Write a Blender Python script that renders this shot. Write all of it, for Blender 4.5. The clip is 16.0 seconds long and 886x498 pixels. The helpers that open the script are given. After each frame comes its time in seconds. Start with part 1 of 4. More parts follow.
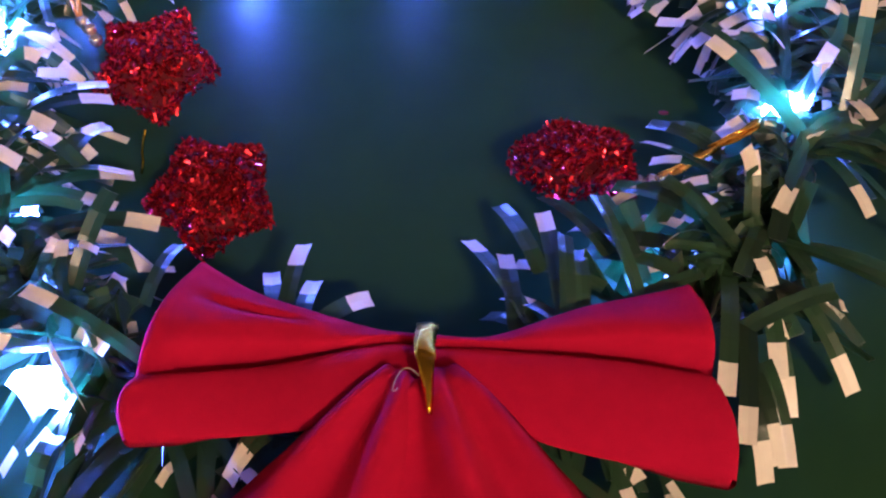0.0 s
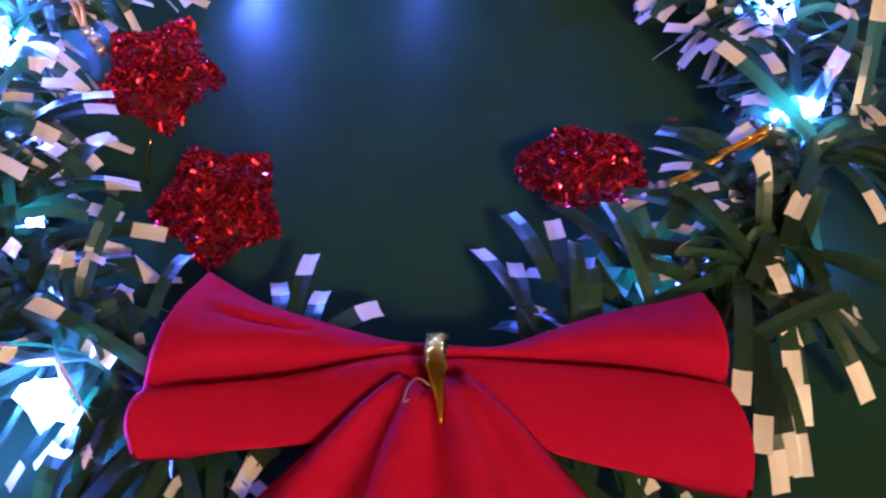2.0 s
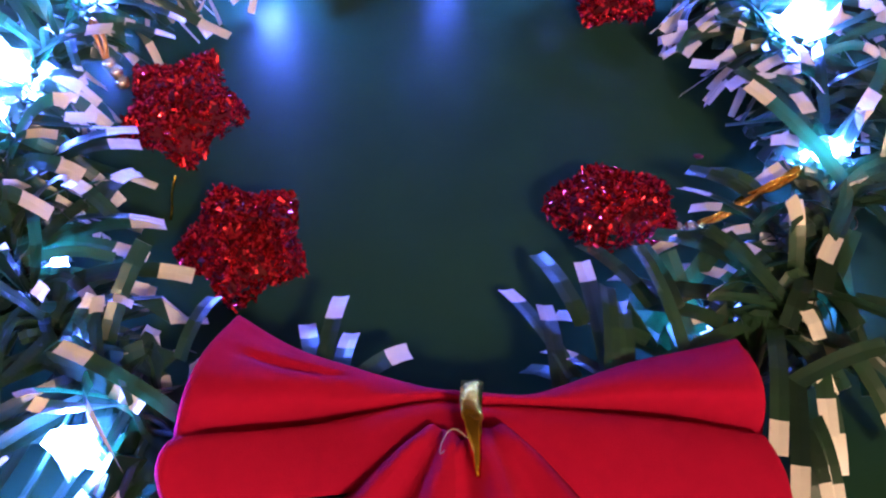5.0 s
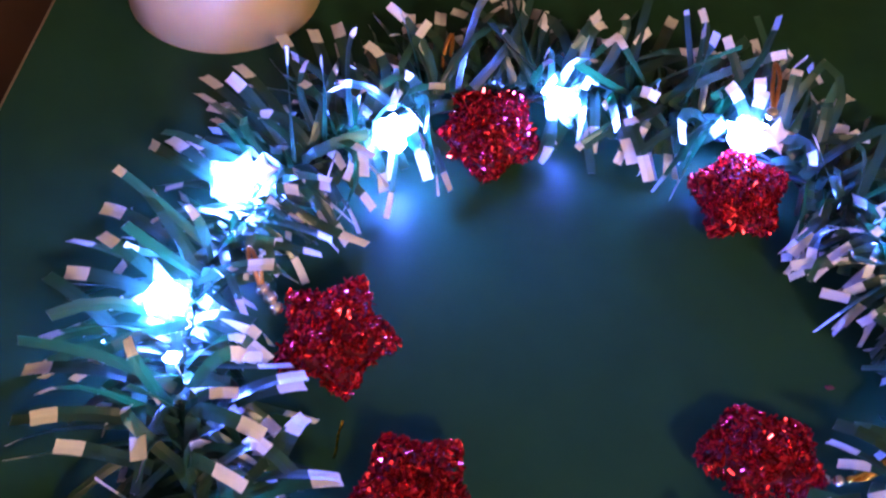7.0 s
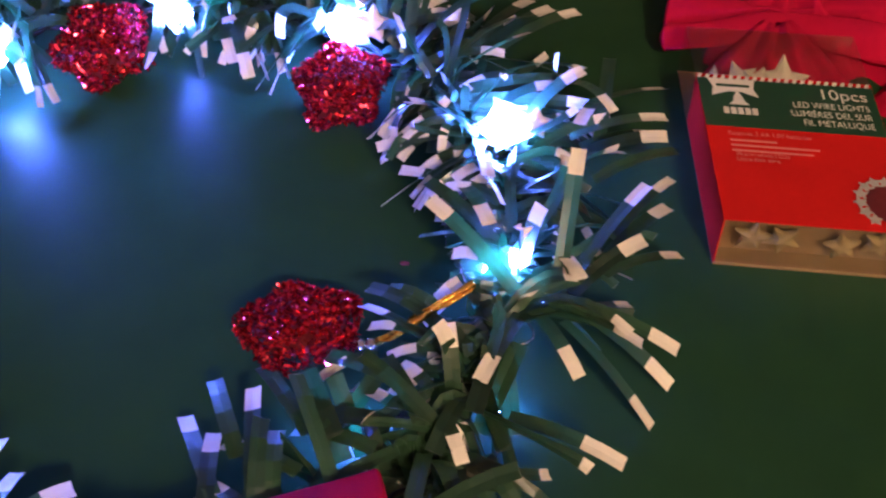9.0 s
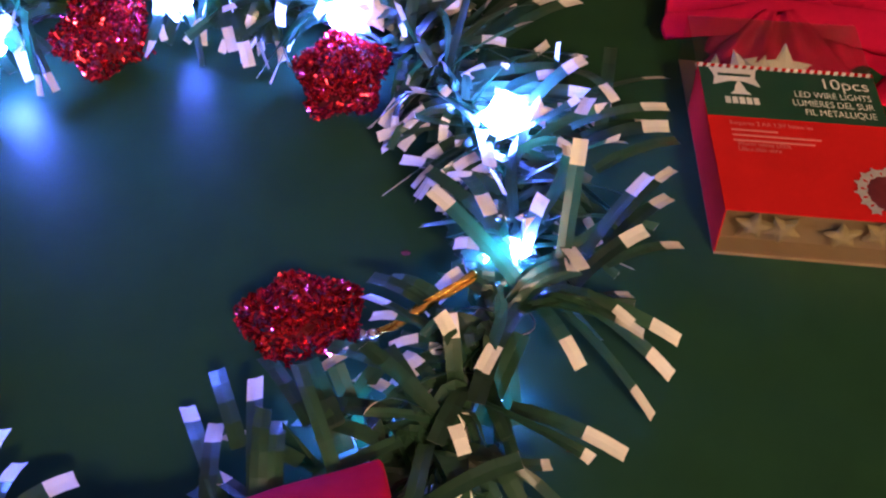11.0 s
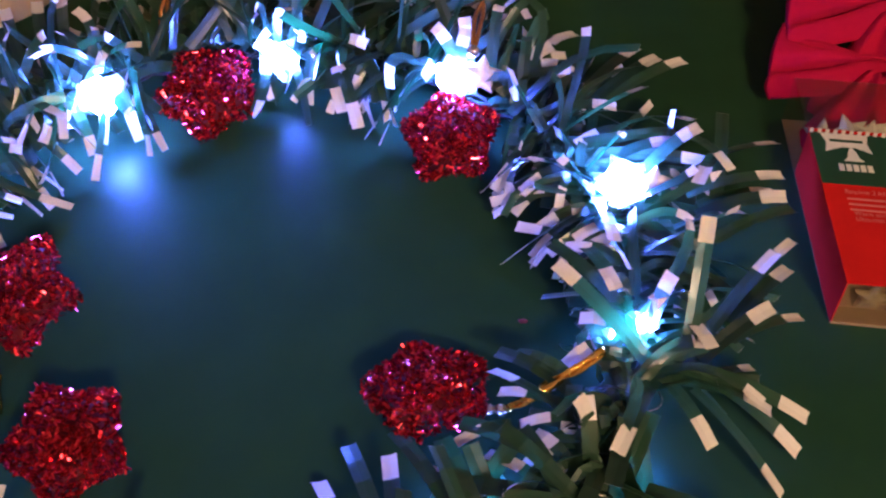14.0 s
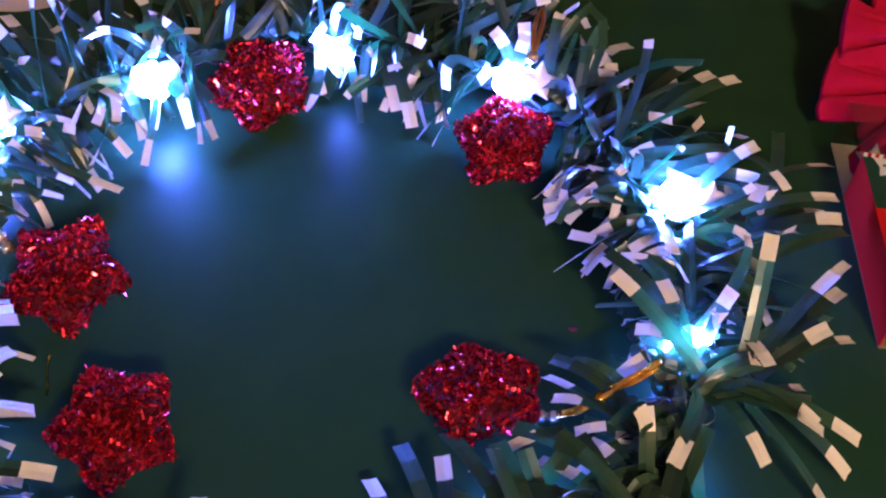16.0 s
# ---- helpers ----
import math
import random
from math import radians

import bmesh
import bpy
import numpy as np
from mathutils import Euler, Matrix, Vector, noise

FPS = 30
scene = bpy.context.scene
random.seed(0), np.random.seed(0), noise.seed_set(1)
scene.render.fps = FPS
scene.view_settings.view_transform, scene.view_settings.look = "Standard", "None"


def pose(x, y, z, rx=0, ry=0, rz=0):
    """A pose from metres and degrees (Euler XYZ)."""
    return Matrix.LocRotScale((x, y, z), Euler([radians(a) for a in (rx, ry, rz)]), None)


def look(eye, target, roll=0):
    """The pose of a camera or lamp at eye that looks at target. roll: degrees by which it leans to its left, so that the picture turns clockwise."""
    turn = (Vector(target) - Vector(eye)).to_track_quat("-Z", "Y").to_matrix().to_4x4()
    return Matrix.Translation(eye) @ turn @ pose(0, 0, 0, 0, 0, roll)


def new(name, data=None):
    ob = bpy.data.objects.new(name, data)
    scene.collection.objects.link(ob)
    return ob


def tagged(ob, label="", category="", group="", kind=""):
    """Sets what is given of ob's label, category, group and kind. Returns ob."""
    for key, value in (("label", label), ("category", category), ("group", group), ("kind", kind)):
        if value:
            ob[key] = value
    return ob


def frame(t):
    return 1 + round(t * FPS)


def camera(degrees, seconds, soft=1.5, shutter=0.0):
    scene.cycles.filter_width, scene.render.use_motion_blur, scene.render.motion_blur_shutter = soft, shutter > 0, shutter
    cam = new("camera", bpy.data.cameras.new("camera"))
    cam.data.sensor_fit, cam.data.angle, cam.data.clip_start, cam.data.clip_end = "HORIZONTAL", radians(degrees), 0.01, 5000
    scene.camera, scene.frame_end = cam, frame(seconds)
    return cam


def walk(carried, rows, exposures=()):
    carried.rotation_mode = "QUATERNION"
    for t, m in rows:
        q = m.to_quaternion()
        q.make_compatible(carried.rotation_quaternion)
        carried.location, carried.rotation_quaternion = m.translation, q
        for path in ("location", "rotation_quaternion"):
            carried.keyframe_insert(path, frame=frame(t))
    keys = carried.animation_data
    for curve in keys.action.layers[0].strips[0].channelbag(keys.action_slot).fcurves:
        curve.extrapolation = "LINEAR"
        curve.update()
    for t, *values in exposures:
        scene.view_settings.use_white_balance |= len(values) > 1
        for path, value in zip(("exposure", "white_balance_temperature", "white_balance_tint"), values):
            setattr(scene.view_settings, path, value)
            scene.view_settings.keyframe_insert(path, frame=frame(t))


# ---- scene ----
cam = camera(43.00, 16.0, soft=2.2, shutter=0.5)
PATH = [
    (0, (0.04028, -0.33737, 0.32818), (0.02880, -0.19514, 0.14780), 0.44),
    (0.5, (0.04342, -0.33469, 0.32738), (0.03122, -0.19112, 0.14811), -0.34),
    (1, (0.02925, -0.32595, 0.33167), (0.01933, -0.18391, 0.15105), 0.97),
    (1.5, (0.02479, -0.33008, 0.32882), (0.01528, -0.18743, 0.14865), 1.06),
    (2, (0.03755, -0.33515, 0.32556), (0.02560, -0.19166, 0.14620), -0.05),
    (2.5, (0.04485, -0.33009, 0.32764), (0.03286, -0.18688, 0.14806), 0.09),
    (3, (0.03082, -0.31911, 0.33642), (0.02308, -0.17757, 0.15530), 1.65),
    (3.5, (0.02525, -0.31893, 0.33609), (0.01778, -0.17671, 0.15548), 1.60),
    (5.8, (0.02281, -0.32677, 0.32840), (0.01081, -0.18165, 0.15037), 0.32),
    (6, (0.00822, -0.31392, 0.34513), (-0.00202, -0.17260, 0.16395), -0.10),
    (6.2, (-0.002, -0.294, 0.366), (-0.087, 0.897, -1.239), 0.5),
    (6.5, (-0.03826, -0.27782, 0.37836), (-0.03816, -0.14022, 0.19406), 4.52),
    (6.6, (-0.03433, -0.27124, 0.38138), (-0.04022, -0.13354, 0.19725), 2.27),
    (6.8, (-0.049, -0.258, 0.405), (-0.094, 0.932, -1.202), 2.8),
    (7, (-0.06320, -0.25588, 0.40606), (-0.06401, -0.11575, 0.22368), 4.84),
    (7.2, (-0.021, -0.241, 0.428), (-0.153, 0.930, -1.188), -1.2),
    (7.5, (0.00290, -0.24303, 0.42724), (-0.00403, -0.10182, 0.24582), 1.58),
    (7.8, (0.072, -0.259, 0.410), (-0.109, 1.024, -1.113), -4.1),
    (8, (0.07247, -0.26350, 0.40662), (0.06218, -0.11947, 0.22759), -0.77),
    (8.1, (0.08874, -0.27209, 0.40147), (0.07594, -0.12680, 0.22363), -1.48),
    (8.3, (0.109, -0.291, 0.377), (-0.013, 1.015, -1.134), -2.1),
    (8.5, (0.12257, -0.28785, 0.37303), (0.10996, -0.14109, 0.19639), -1.84),
    (9, (0.13664, -0.29038, 0.36184), (0.12796, -0.14388, 0.18474), -1.12),
    (9.2, (0.13906, -0.28893, 0.36269), (0.13174, -0.14373, 0.18447), -0.87),
    (11.5, (0.13163, -0.28867, 0.36373), (0.12307, -0.14487, 0.18443), -1.13),
    (12, (0.12762, -0.27988, 0.36794), (0.11779, -0.13645, 0.18841), -1.93),
    (12.5, (0.12311, -0.27797, 0.37114), (0.11256, -0.13469, 0.19153), -2.02),
    (13, (0.11187, -0.27222, 0.37888), (0.10118, -0.12987, 0.19855), -1.61),
    (13.5, (0.10132, -0.26902, 0.38235), (0.09090, -0.12622, 0.20235), -1.56),
    (14, (0.08993, -0.26826, 0.38553), (0.07981, -0.12546, 0.20552), -1.35),
    (14.5, (0.07895, -0.26817, 0.38626), (0.06876, -0.12559, 0.20607), -1.32),
    (15, (0.07640, -0.26840, 0.38924), (0.06495, -0.12546, 0.20942), -1.62),
    (15.5, (0.05963, -0.27224, 0.38868), (0.05239, -0.12816, 0.20955), 2.33),
    (16, (0.06005, -0.27161, 0.38228), (0.05363, -0.12707, 0.20348), 2.95),
]
walk(cam, [(t, look(eye, target, roll)) for t, eye, target, roll in PATH],
     exposures=((0.0, 0.25, 5500, 12), (3.7, 0.25, 5500, 12), (6.0, 0.50, 5450, 12), (6.5, 0.60, 5400, 12), (7.0, 0.32, 5350, 12), (7.5, -0.08, 5350, 12), (8.0, -0.02, 5350, 12), (8.5, 0.12, 5450, 12), (9.0, 0.34, 5550, 12), (12.0, 0.34, 5500, 12), (14.5, 0.24, 5450, 12), (16.0, 0.24, 5450, 12)))

# ---------------------------------------------------------------- world and room light
world = bpy.data.worlds.new("world")
scene.world = world
world.use_nodes = True
world.node_tree.nodes["Background"].inputs[0].default_value = (1.0, 0.85, 0.7, 1)
world.node_tree.nodes["Background"].inputs[1].default_value = 0.02
FLOOR_Z = -0.74


# ---------------------------------------------------------------- materials
def material(name, color, rough=0.5, metal=0.0, vary=0.15, scale=60.0, bump=0.0, bump_scale=400.0, sheen=0.0,
             spread=0.0, island=False, stain=None, emission=None, strength=0.0, specular=0.5, coat=0.0):
    """A principled surface with two scales of colour noise, an optional spread from piece to piece and fine relief."""
    m = bpy.data.materials.new(name)
    m.use_nodes = True
    nt = m.node_tree
    n, l = nt.nodes, nt.links
    b = n["Principled BSDF"]
    b.inputs["Roughness"].default_value = rough
    b.inputs["Metallic"].default_value = metal
    b.inputs["Specular IOR Level"].default_value = specular
    b.inputs["Coat Weight"].default_value = coat
    if sheen:
        b.inputs["Sheen Weight"].default_value = sheen
        b.inputs["Sheen Roughness"].default_value = 0.4
        b.inputs["Sheen Tint"].default_value = (min(1, color[0] * 2), color[1] * 3 + 0.02, color[2] * 3 + 0.02, 1)
    co = n.new("ShaderNodeTexCoord")
    fine = n.new("ShaderNodeTexNoise")
    fine.inputs["Scale"].default_value = scale
    fine.inputs["Detail"].default_value = 6
    l.new(co.outputs["Object"], fine.inputs["Vector"])
    coarse = n.new("ShaderNodeTexNoise")
    coarse.inputs["Scale"].default_value = scale / 9
    coarse.inputs["Detail"].default_value = 3
    l.new(co.outputs["Object"], coarse.inputs["Vector"])
    add = n.new("ShaderNodeMath")
    add.operation = "ADD"
    l.new(fine.outputs[0], add.inputs[0])
    l.new(coarse.outputs[0], add.inputs[1])
    value = n.new("ShaderNodeMapRange")
    value.inputs[1].default_value, value.inputs[2].default_value = 0.6, 1.4
    value.inputs[3].default_value, value.inputs[4].default_value = 1 - vary, 1 + vary
    l.new(add.outputs[0], value.inputs[0])
    last = value.outputs[0]
    if spread:
        if island:
            rnd = n.new("ShaderNodeNewGeometry").outputs["Random Per Island"]
        else:
            rnd = n.new("ShaderNodeObjectInfo").outputs["Random"]
        r = n.new("ShaderNodeMapRange")
        r.inputs[3].default_value, r.inputs[4].default_value = 1 - spread, 1 + spread
        l.new(rnd, r.inputs[0])
        mul = n.new("ShaderNodeMath")
        mul.operation = "MULTIPLY"
        l.new(last, mul.inputs[0])
        l.new(r.outputs[0], mul.inputs[1])
        last = mul.outputs[0]
    tint = n.new("ShaderNodeVectorMath")
    tint.operation = "SCALE"
    tint.inputs[0].default_value = color
    l.new(last, tint.inputs["Scale"])
    out = tint.outputs[0]
    if stain:
        mix = n.new("ShaderNodeMix")
        mix.data_type = "RGBA"
        ramp = n.new("ShaderNodeMapRange")
        ramp.inputs[1].default_value, ramp.inputs[2].default_value = 0.5, 0.72
        l.new(coarse.outputs[0], ramp.inputs[0])
        l.new(ramp.outputs[0], mix.inputs[0])
        l.new(out, mix.inputs[6])
        mix.inputs[7].default_value = (*stain, 1)
        out = mix.outputs[2]
    l.new(out, b.inputs["Base Color"])
    if bump:
        grain = n.new("ShaderNodeTexNoise")
        grain.inputs["Scale"].default_value = bump_scale
        grain.inputs["Detail"].default_value = 4
        l.new(co.outputs["Object"], grain.inputs["Vector"])
        bp = n.new("ShaderNodeBump")
        bp.inputs["Strength"].default_value = bump
        bp.inputs["Distance"].default_value = 0.001
        l.new(grain.outputs[0], bp.inputs["Height"])
        l.new(bp.outputs[0], b.inputs["Normal"])
    if emission:
        b.inputs["Emission Color"].default_value = (*emission, 1)
        b.inputs["Emission Strength"].default_value = strength
    return m


def clear(name, color, rough, alpha):
    """Clear film: mostly seen through, with a gloss on top."""
    m = bpy.data.materials.new(name)
    m.use_nodes = True
    nt = m.node_tree
    n, l = nt.nodes, nt.links
    n.remove(n["Principled BSDF"])
    see, gloss, mix = n.new("ShaderNodeBsdfTransparent"), n.new("ShaderNodeBsdfGlossy"), n.new("ShaderNodeMixShader")
    see.inputs[0].default_value = (*color, 1)
    gloss.inputs["Roughness"].default_value = rough
    noise_tex = n.new("ShaderNodeTexNoise")
    noise_tex.inputs["Scale"].default_value = 30
    reach = n.new("ShaderNodeMapRange")
    reach.inputs[3].default_value, reach.inputs[4].default_value = alpha * 0.6, alpha * 1.5
    l.new(noise_tex.outputs[0], reach.inputs[0])
    l.new(reach.outputs[0], mix.inputs[0])
    l.new(see.outputs[0], mix.inputs[1])
    l.new(gloss.outputs[0], mix.inputs[2])
    l.new(mix.outputs[0], n["Material Output"].inputs[0])
    return m


GREEN_FILM = material("green_film", (0.022, 0.053, 0.026), 0.30, vary=0.2, scale=120, specular=0.65, spread=0.5, bump=0.15, bump_scale=300)
GREEN_FILM_JOINED = material("green_film_joined", (0.022, 0.053, 0.026), 0.30, vary=0.2, scale=120, specular=0.65, spread=0.5, island=True, bump=0.15, bump_scale=300)
WHITE_TIP = material("white_tip", (0.80, 0.76, 0.69), 0.42, vary=0.06, scale=150, spread=0.12, bump=0.1)
WHITE_TIP_JOINED = material("white_tip_joined", (0.80, 0.76, 0.69), 0.42, vary=0.06, scale=150, spread=0.12, island=True, bump=0.1)
TABLE_PAINT = material("table_paint", (0.0175, 0.051, 0.020), 0.36, vary=0.2, scale=40, bump=0.08, bump_scale=140, stain=(0.0190, 0.055, 0.022), specular=0.085)
EDGE_WOOD = material("edge_wood", (0.46, 0.36, 0.24), 0.5, vary=0.2, scale=80)
FLOOR_WOOD = material("floor_wood", (0.10, 0.045, 0.022), 0.4, vary=0.3, scale=12, bump=0.1, bump_scale=60)
WALL_PAINT = material("wall_paint", (0.55, 0.48, 0.40), 0.8, vary=0.04, scale=4, bump=0.05)
CEILING_PAINT = material("ceiling_paint", (0.7, 0.68, 0.64), 0.9, vary=0.03, scale=4)
LAMP_GLOW = material("lamp_glow", (0.9, 0.85, 0.75), 0.5, emission=(1.0, 0.64, 0.34), strength=162.0)
LAMP_METAL = material("lamp_metal", (0.5, 0.48, 0.45), 0.35, metal=1.0)
RED_VELVET = material("red_velvet", (0.48, 0.0045, 0.040), 0.95, vary=0.10, scale=160, bump=0.5, bump_scale=2600, sheen=0.2, specular=0.1)
VELVET_BACK = material("velvet_back", (0.55, 0.30, 0.22), 0.8, vary=0.1, scale=200)
GOLD_FOIL = material("gold_foil", (0.78, 0.46, 0.02), 0.17, metal=1.0, vary=0.25, scale=200, bump=0.6, bump_scale=300)
GOLD_CORD = material("gold_cord", (0.55, 0.24, 0.05), 0.3, metal=0.8, vary=0.3, scale=500, bump=0.5, bump_scale=900)
RED_BODY = material("red_body", (0.12, 0.003, 0.007), 0.85, vary=0.3, scale=300)
RED_FLAKE = material("red_flake", (0.56, 0.024, 0.040), 0.16, metal=0.82, vary=0.2, scale=300, spread=0.6, island=True)
LED_CORE = material("led_core", (0.85, 0.9, 1.0), 0.3, vary=0.05, emission=(0.115, 0.180, 1.0), strength=740.0)
# blue emission added to the clear cover imitates the bloom round each light
LED_COVER = material("led_cover", (0.32, 0.38, 0.50), 0.25, vary=0.05, emission=(0.15, 0.19, 1.0), strength=2.0)
see_through = LED_COVER.node_tree.nodes.new("ShaderNodeBsdfTransparent")
blend = LED_COVER.node_tree.nodes.new("ShaderNodeMixShader")
blend.inputs[0].default_value = 0.30
LED_COVER.node_tree.links.new(see_through.outputs[0], blend.inputs[1])
LED_COVER.node_tree.links.new(LED_COVER.node_tree.nodes["Principled BSDF"].outputs[0], blend.inputs[2])
LED_COVER.node_tree.links.new(blend.outputs[0], LED_COVER.node_tree.nodes["Material Output"].inputs[0])
DIM_COVER = material("dim_cover", (0.85, 0.78, 0.80), 0.3, vary=0.05)
PALE_GOLD = material("pale_gold", (0.78, 0.66, 0.42), 0.18, metal=0.9, vary=0.2, scale=300)
SILVER_WIRE = material("silver_wire", (0.62, 0.52, 0.40), 0.25, metal=1.0)
DARK_WIRE = material("dark_wire", (0.008, 0.012, 0.009), 0.85)
TAPE = material("tape", (0.76, 0.54, 0.25), 0.5, vary=0.05, scale=90, bump=0.08, bump_scale=500)
CARDBOARD = material("cardboard", (0.30, 0.17, 0.085), 0.8, vary=0.12, scale=120, bump=0.15)
CARD_RED = material("card_red", (0.58, 0.013, 0.009), 0.5, vary=0.07, scale=60, specular=0.03)
CARD_GREEN = material("card_green", (0.012, 0.058, 0.028), 0.35, vary=0.06, scale=60, coat=0.3)
CARD_WHITE = material("card_white", (0.74, 0.70, 0.62), 0.5, vary=0.04)
CARD_PINK = material("card_pink", (0.66, 0.20, 0.17), 0.5, vary=0.04)
PRINT_GREY = material("print_grey", (0.42, 0.38, 0.36), 0.5, vary=0.25, scale=300)
PRINT_DARK_RED = material("print_dark_red", (0.13, 0.015, 0.022), 0.4, vary=0.3, scale=200)
KRAFT = material("kraft", (0.30, 0.19, 0.075), 0.4, vary=0.15, scale=90, bump=0.1, coat=0.4)
STAR_PLASTIC = material("star_plastic", (0.66, 0.62, 0.48), 0.2, vary=0.2, scale=200, bump=0.4, bump_scale=400)
STAR_GOLD = material("star_gold", (0.38, 0.29, 0.13), 0.12, vary=0.3, scale=250, bump=0.5, bump_scale=500)
GOLD_LOOP = material("gold_loop", (0.76, 0.44, 0.06), 0.12, metal=0.95, vary=0.4, scale=260, bump=1.0, bump_scale=420)
FILM = clear("film", (0.97, 0.96, 0.94), 0.08, 0.07)
SPECK = material("speck", (0.10, 0.01, 0.02), 0.6)


# thin green film lets some light through
for film in (GREEN_FILM, GREEN_FILM_JOINED):
    nodes, links = film.node_tree.nodes, film.node_tree.links
    through_light, film_mix = nodes.new("ShaderNodeBsdfTranslucent"), nodes.new("ShaderNodeMixShader")
    through_light.inputs[0].default_value = (0.05, 0.30, 0.06, 1)
    film_mix.inputs[0].default_value = 0.12
    links.new(nodes["Principled BSDF"].outputs[0], film_mix.inputs[1])
    links.new(through_light.outputs[0], film_mix.inputs[2])
    links.new(film_mix.outputs[0], nodes["Material Output"].inputs[0])


# ---------------------------------------------------------------- helpers
def link(name, verts, faces, mats, parent=None, label="", index=None, smooth=True):
    me = bpy.data.meshes.new(name)
    me.from_pydata([tuple(v) for v in verts], [], faces)
    for m in mats if isinstance(mats, (list, tuple)) else [mats]:
        me.materials.append(m)
    if index is not None:
        me.polygons.foreach_set("material_index", index)
    if smooth:
        me.polygons.foreach_set("use_smooth", [True] * len(faces))
    me.update()
    ob = new(name, me)
    if parent:
        ob.parent = parent
    if label:
        tagged(ob, label)
    return ob


def part(name, bm, mat, parent=None, label="", smooth=False):
    me = bpy.data.meshes.new(name)
    bm.to_mesh(me)
    bm.free()
    for m in mat if isinstance(mat, (list, tuple)) else [mat]:
        me.materials.append(m)
    if smooth:
        me.polygons.foreach_set("use_smooth", [True] * len(me.polygons))
    ob = new(name, me)
    if parent:
        ob.parent = parent
    if label:
        tagged(ob, label)
    return ob


def box_bm(x0, x1, y0, y1, z0, z1, bevel=0.0):
    bm = bmesh.new()
    bmesh.ops.create_cube(bm, size=1, matrix=Matrix.Translation(((x0 + x1) / 2, (y0 + y1) / 2, (z0 + z1) / 2)) @ Matrix.Diagonal((x1 - x0, y1 - y0, z1 - z0, 1)))
    if bevel:
        bmesh.ops.bevel(bm, geom=bm.edges[:], offset=bevel, segments=2, affect="EDGES")
    return bm


def tube(points, radius, sides=6):
    """Verts and faces of a round wire along the points."""
    verts, faces = [], []
    pts = [Vector(p) for p in points]
    for i, p in enumerate(pts):
        d = (pts[min(i + 1, len(pts) - 1)] - pts[max(i - 1, 0)]).normalized()
        side = d.orthogonal().normalized() if i == 0 else (side - d * side.dot(d)).normalized()
        other = d.cross(side)
        for k in range(sides):
            a = 2 * math.pi * k / sides
            verts.append(p + radius * (math.cos(a) * side + math.sin(a) * other))
    for i in range(len(pts) - 1):
        for k in range(sides):
            k2 = (k + 1) % sides
            faces.append((i * sides + k, i * sides + k2, (i + 1) * sides + k2, (i + 1) * sides + k))
    faces.append(tuple(range(sides))[::-1])
    faces.append(tuple((len(pts) - 1) * sides + k for k in range(sides)))
    return verts, faces


def thing(name, x, y, z, label, category, group="", rz=0, kind=""):
    ob = new(name)
    ob.empty_display_size = 0.02
    ob.matrix_basis = pose(x, y, z, 0, 0, rz)
    return tagged(ob, label, category, group, kind)


# ---------------------------------------------------------------- room and table
ROOM = 2.3
tagged(part("floor", box_bm(-ROOM, ROOM, -ROOM, ROOM, FLOOR_Z - 0.1, FLOOR_Z), FLOOR_WOOD), "dark reddish-brown wooden floor under the table", "floor", kind="structure")
tagged(part("ceiling", box_bm(-ROOM, ROOM, -ROOM, ROOM, 1.70, 1.80), CEILING_PAINT), "plain pale ceiling of the room", "ceiling", kind="structure")
for wall_name, span in (("wall_north", (-ROOM, ROOM, ROOM, ROOM + 0.1)), ("wall_south", (-ROOM, ROOM, -ROOM - 0.1, -ROOM)),
                        ("wall_east", (ROOM, ROOM + 0.1, -ROOM, ROOM)), ("wall_west", (-ROOM - 0.1, -ROOM, -ROOM, ROOM))):
    tagged(part(wall_name, box_bm(*span, FLOOR_Z, 1.70), WALL_PAINT), "plain painted wall of the dim room", "wall", kind="structure")

lamp = thing("ceiling_lamp", 0.80, -1.75, 1.70, "round warm white ceiling lamp with a metal rim", "lamp")
bm = bmesh.new()
bmesh.ops.create_cone(bm, cap_ends=True, segments=40, radius1=0.17, radius2=0.15, depth=0.05, matrix=Matrix.Translation((0, 0, -0.045)))
part("diffuser", bm, LAMP_GLOW, lamp)
bm = bmesh.new()
bmesh.ops.create_cone(bm, cap_ends=True, segments=40, radius1=0.19, radius2=0.19, depth=0.02, matrix=Matrix.Translation((0, 0, -0.01)))
part("rim", bm, LAMP_METAL, lamp, "brushed metal rim")

# The far edge runs slightly askew to the wreath.
TL, TR = (-0.2855, 0.2155), (0.85, 0.514)
BR, BL = (0.85, -0.65), (-0.327, -0.65)
table = thing("table", 0.2, -0.2, FLOOR_Z, "dark green painted table top with a thin pale edge", "table")
verts = [(x - 0.2, y + 0.2, z - FLOOR_Z) for z in (-0.024, -0.003) for x, y in (TL, TR, BR, BL)]
top_inner = [(x - 0.2, y + 0.2, 0 - FLOOR_Z) for x, y in ((TL[0] + 0.003, TL[1] - 0.003), (TR[0] - 0.003, TR[1] - 0.003), (BR[0] - 0.003, BR[1] + 0.003), (BL[0] + 0.003, BL[1] + 0.003))]
verts += top_inner
faces = [(0, 1, 2, 3), (8, 11, 10, 9)]
index = [1, 0]
for k in range(4):
    k2 = (k + 1) % 4
    faces += [(k, k + 4, k2 + 4, k2), (k + 4, k + 8, k2 + 8, k2 + 4)]
    index += [1, 1]
link("tabletop", verts, faces, [TABLE_PAINT, EDGE_WOOD], table, index=index, smooth=False)
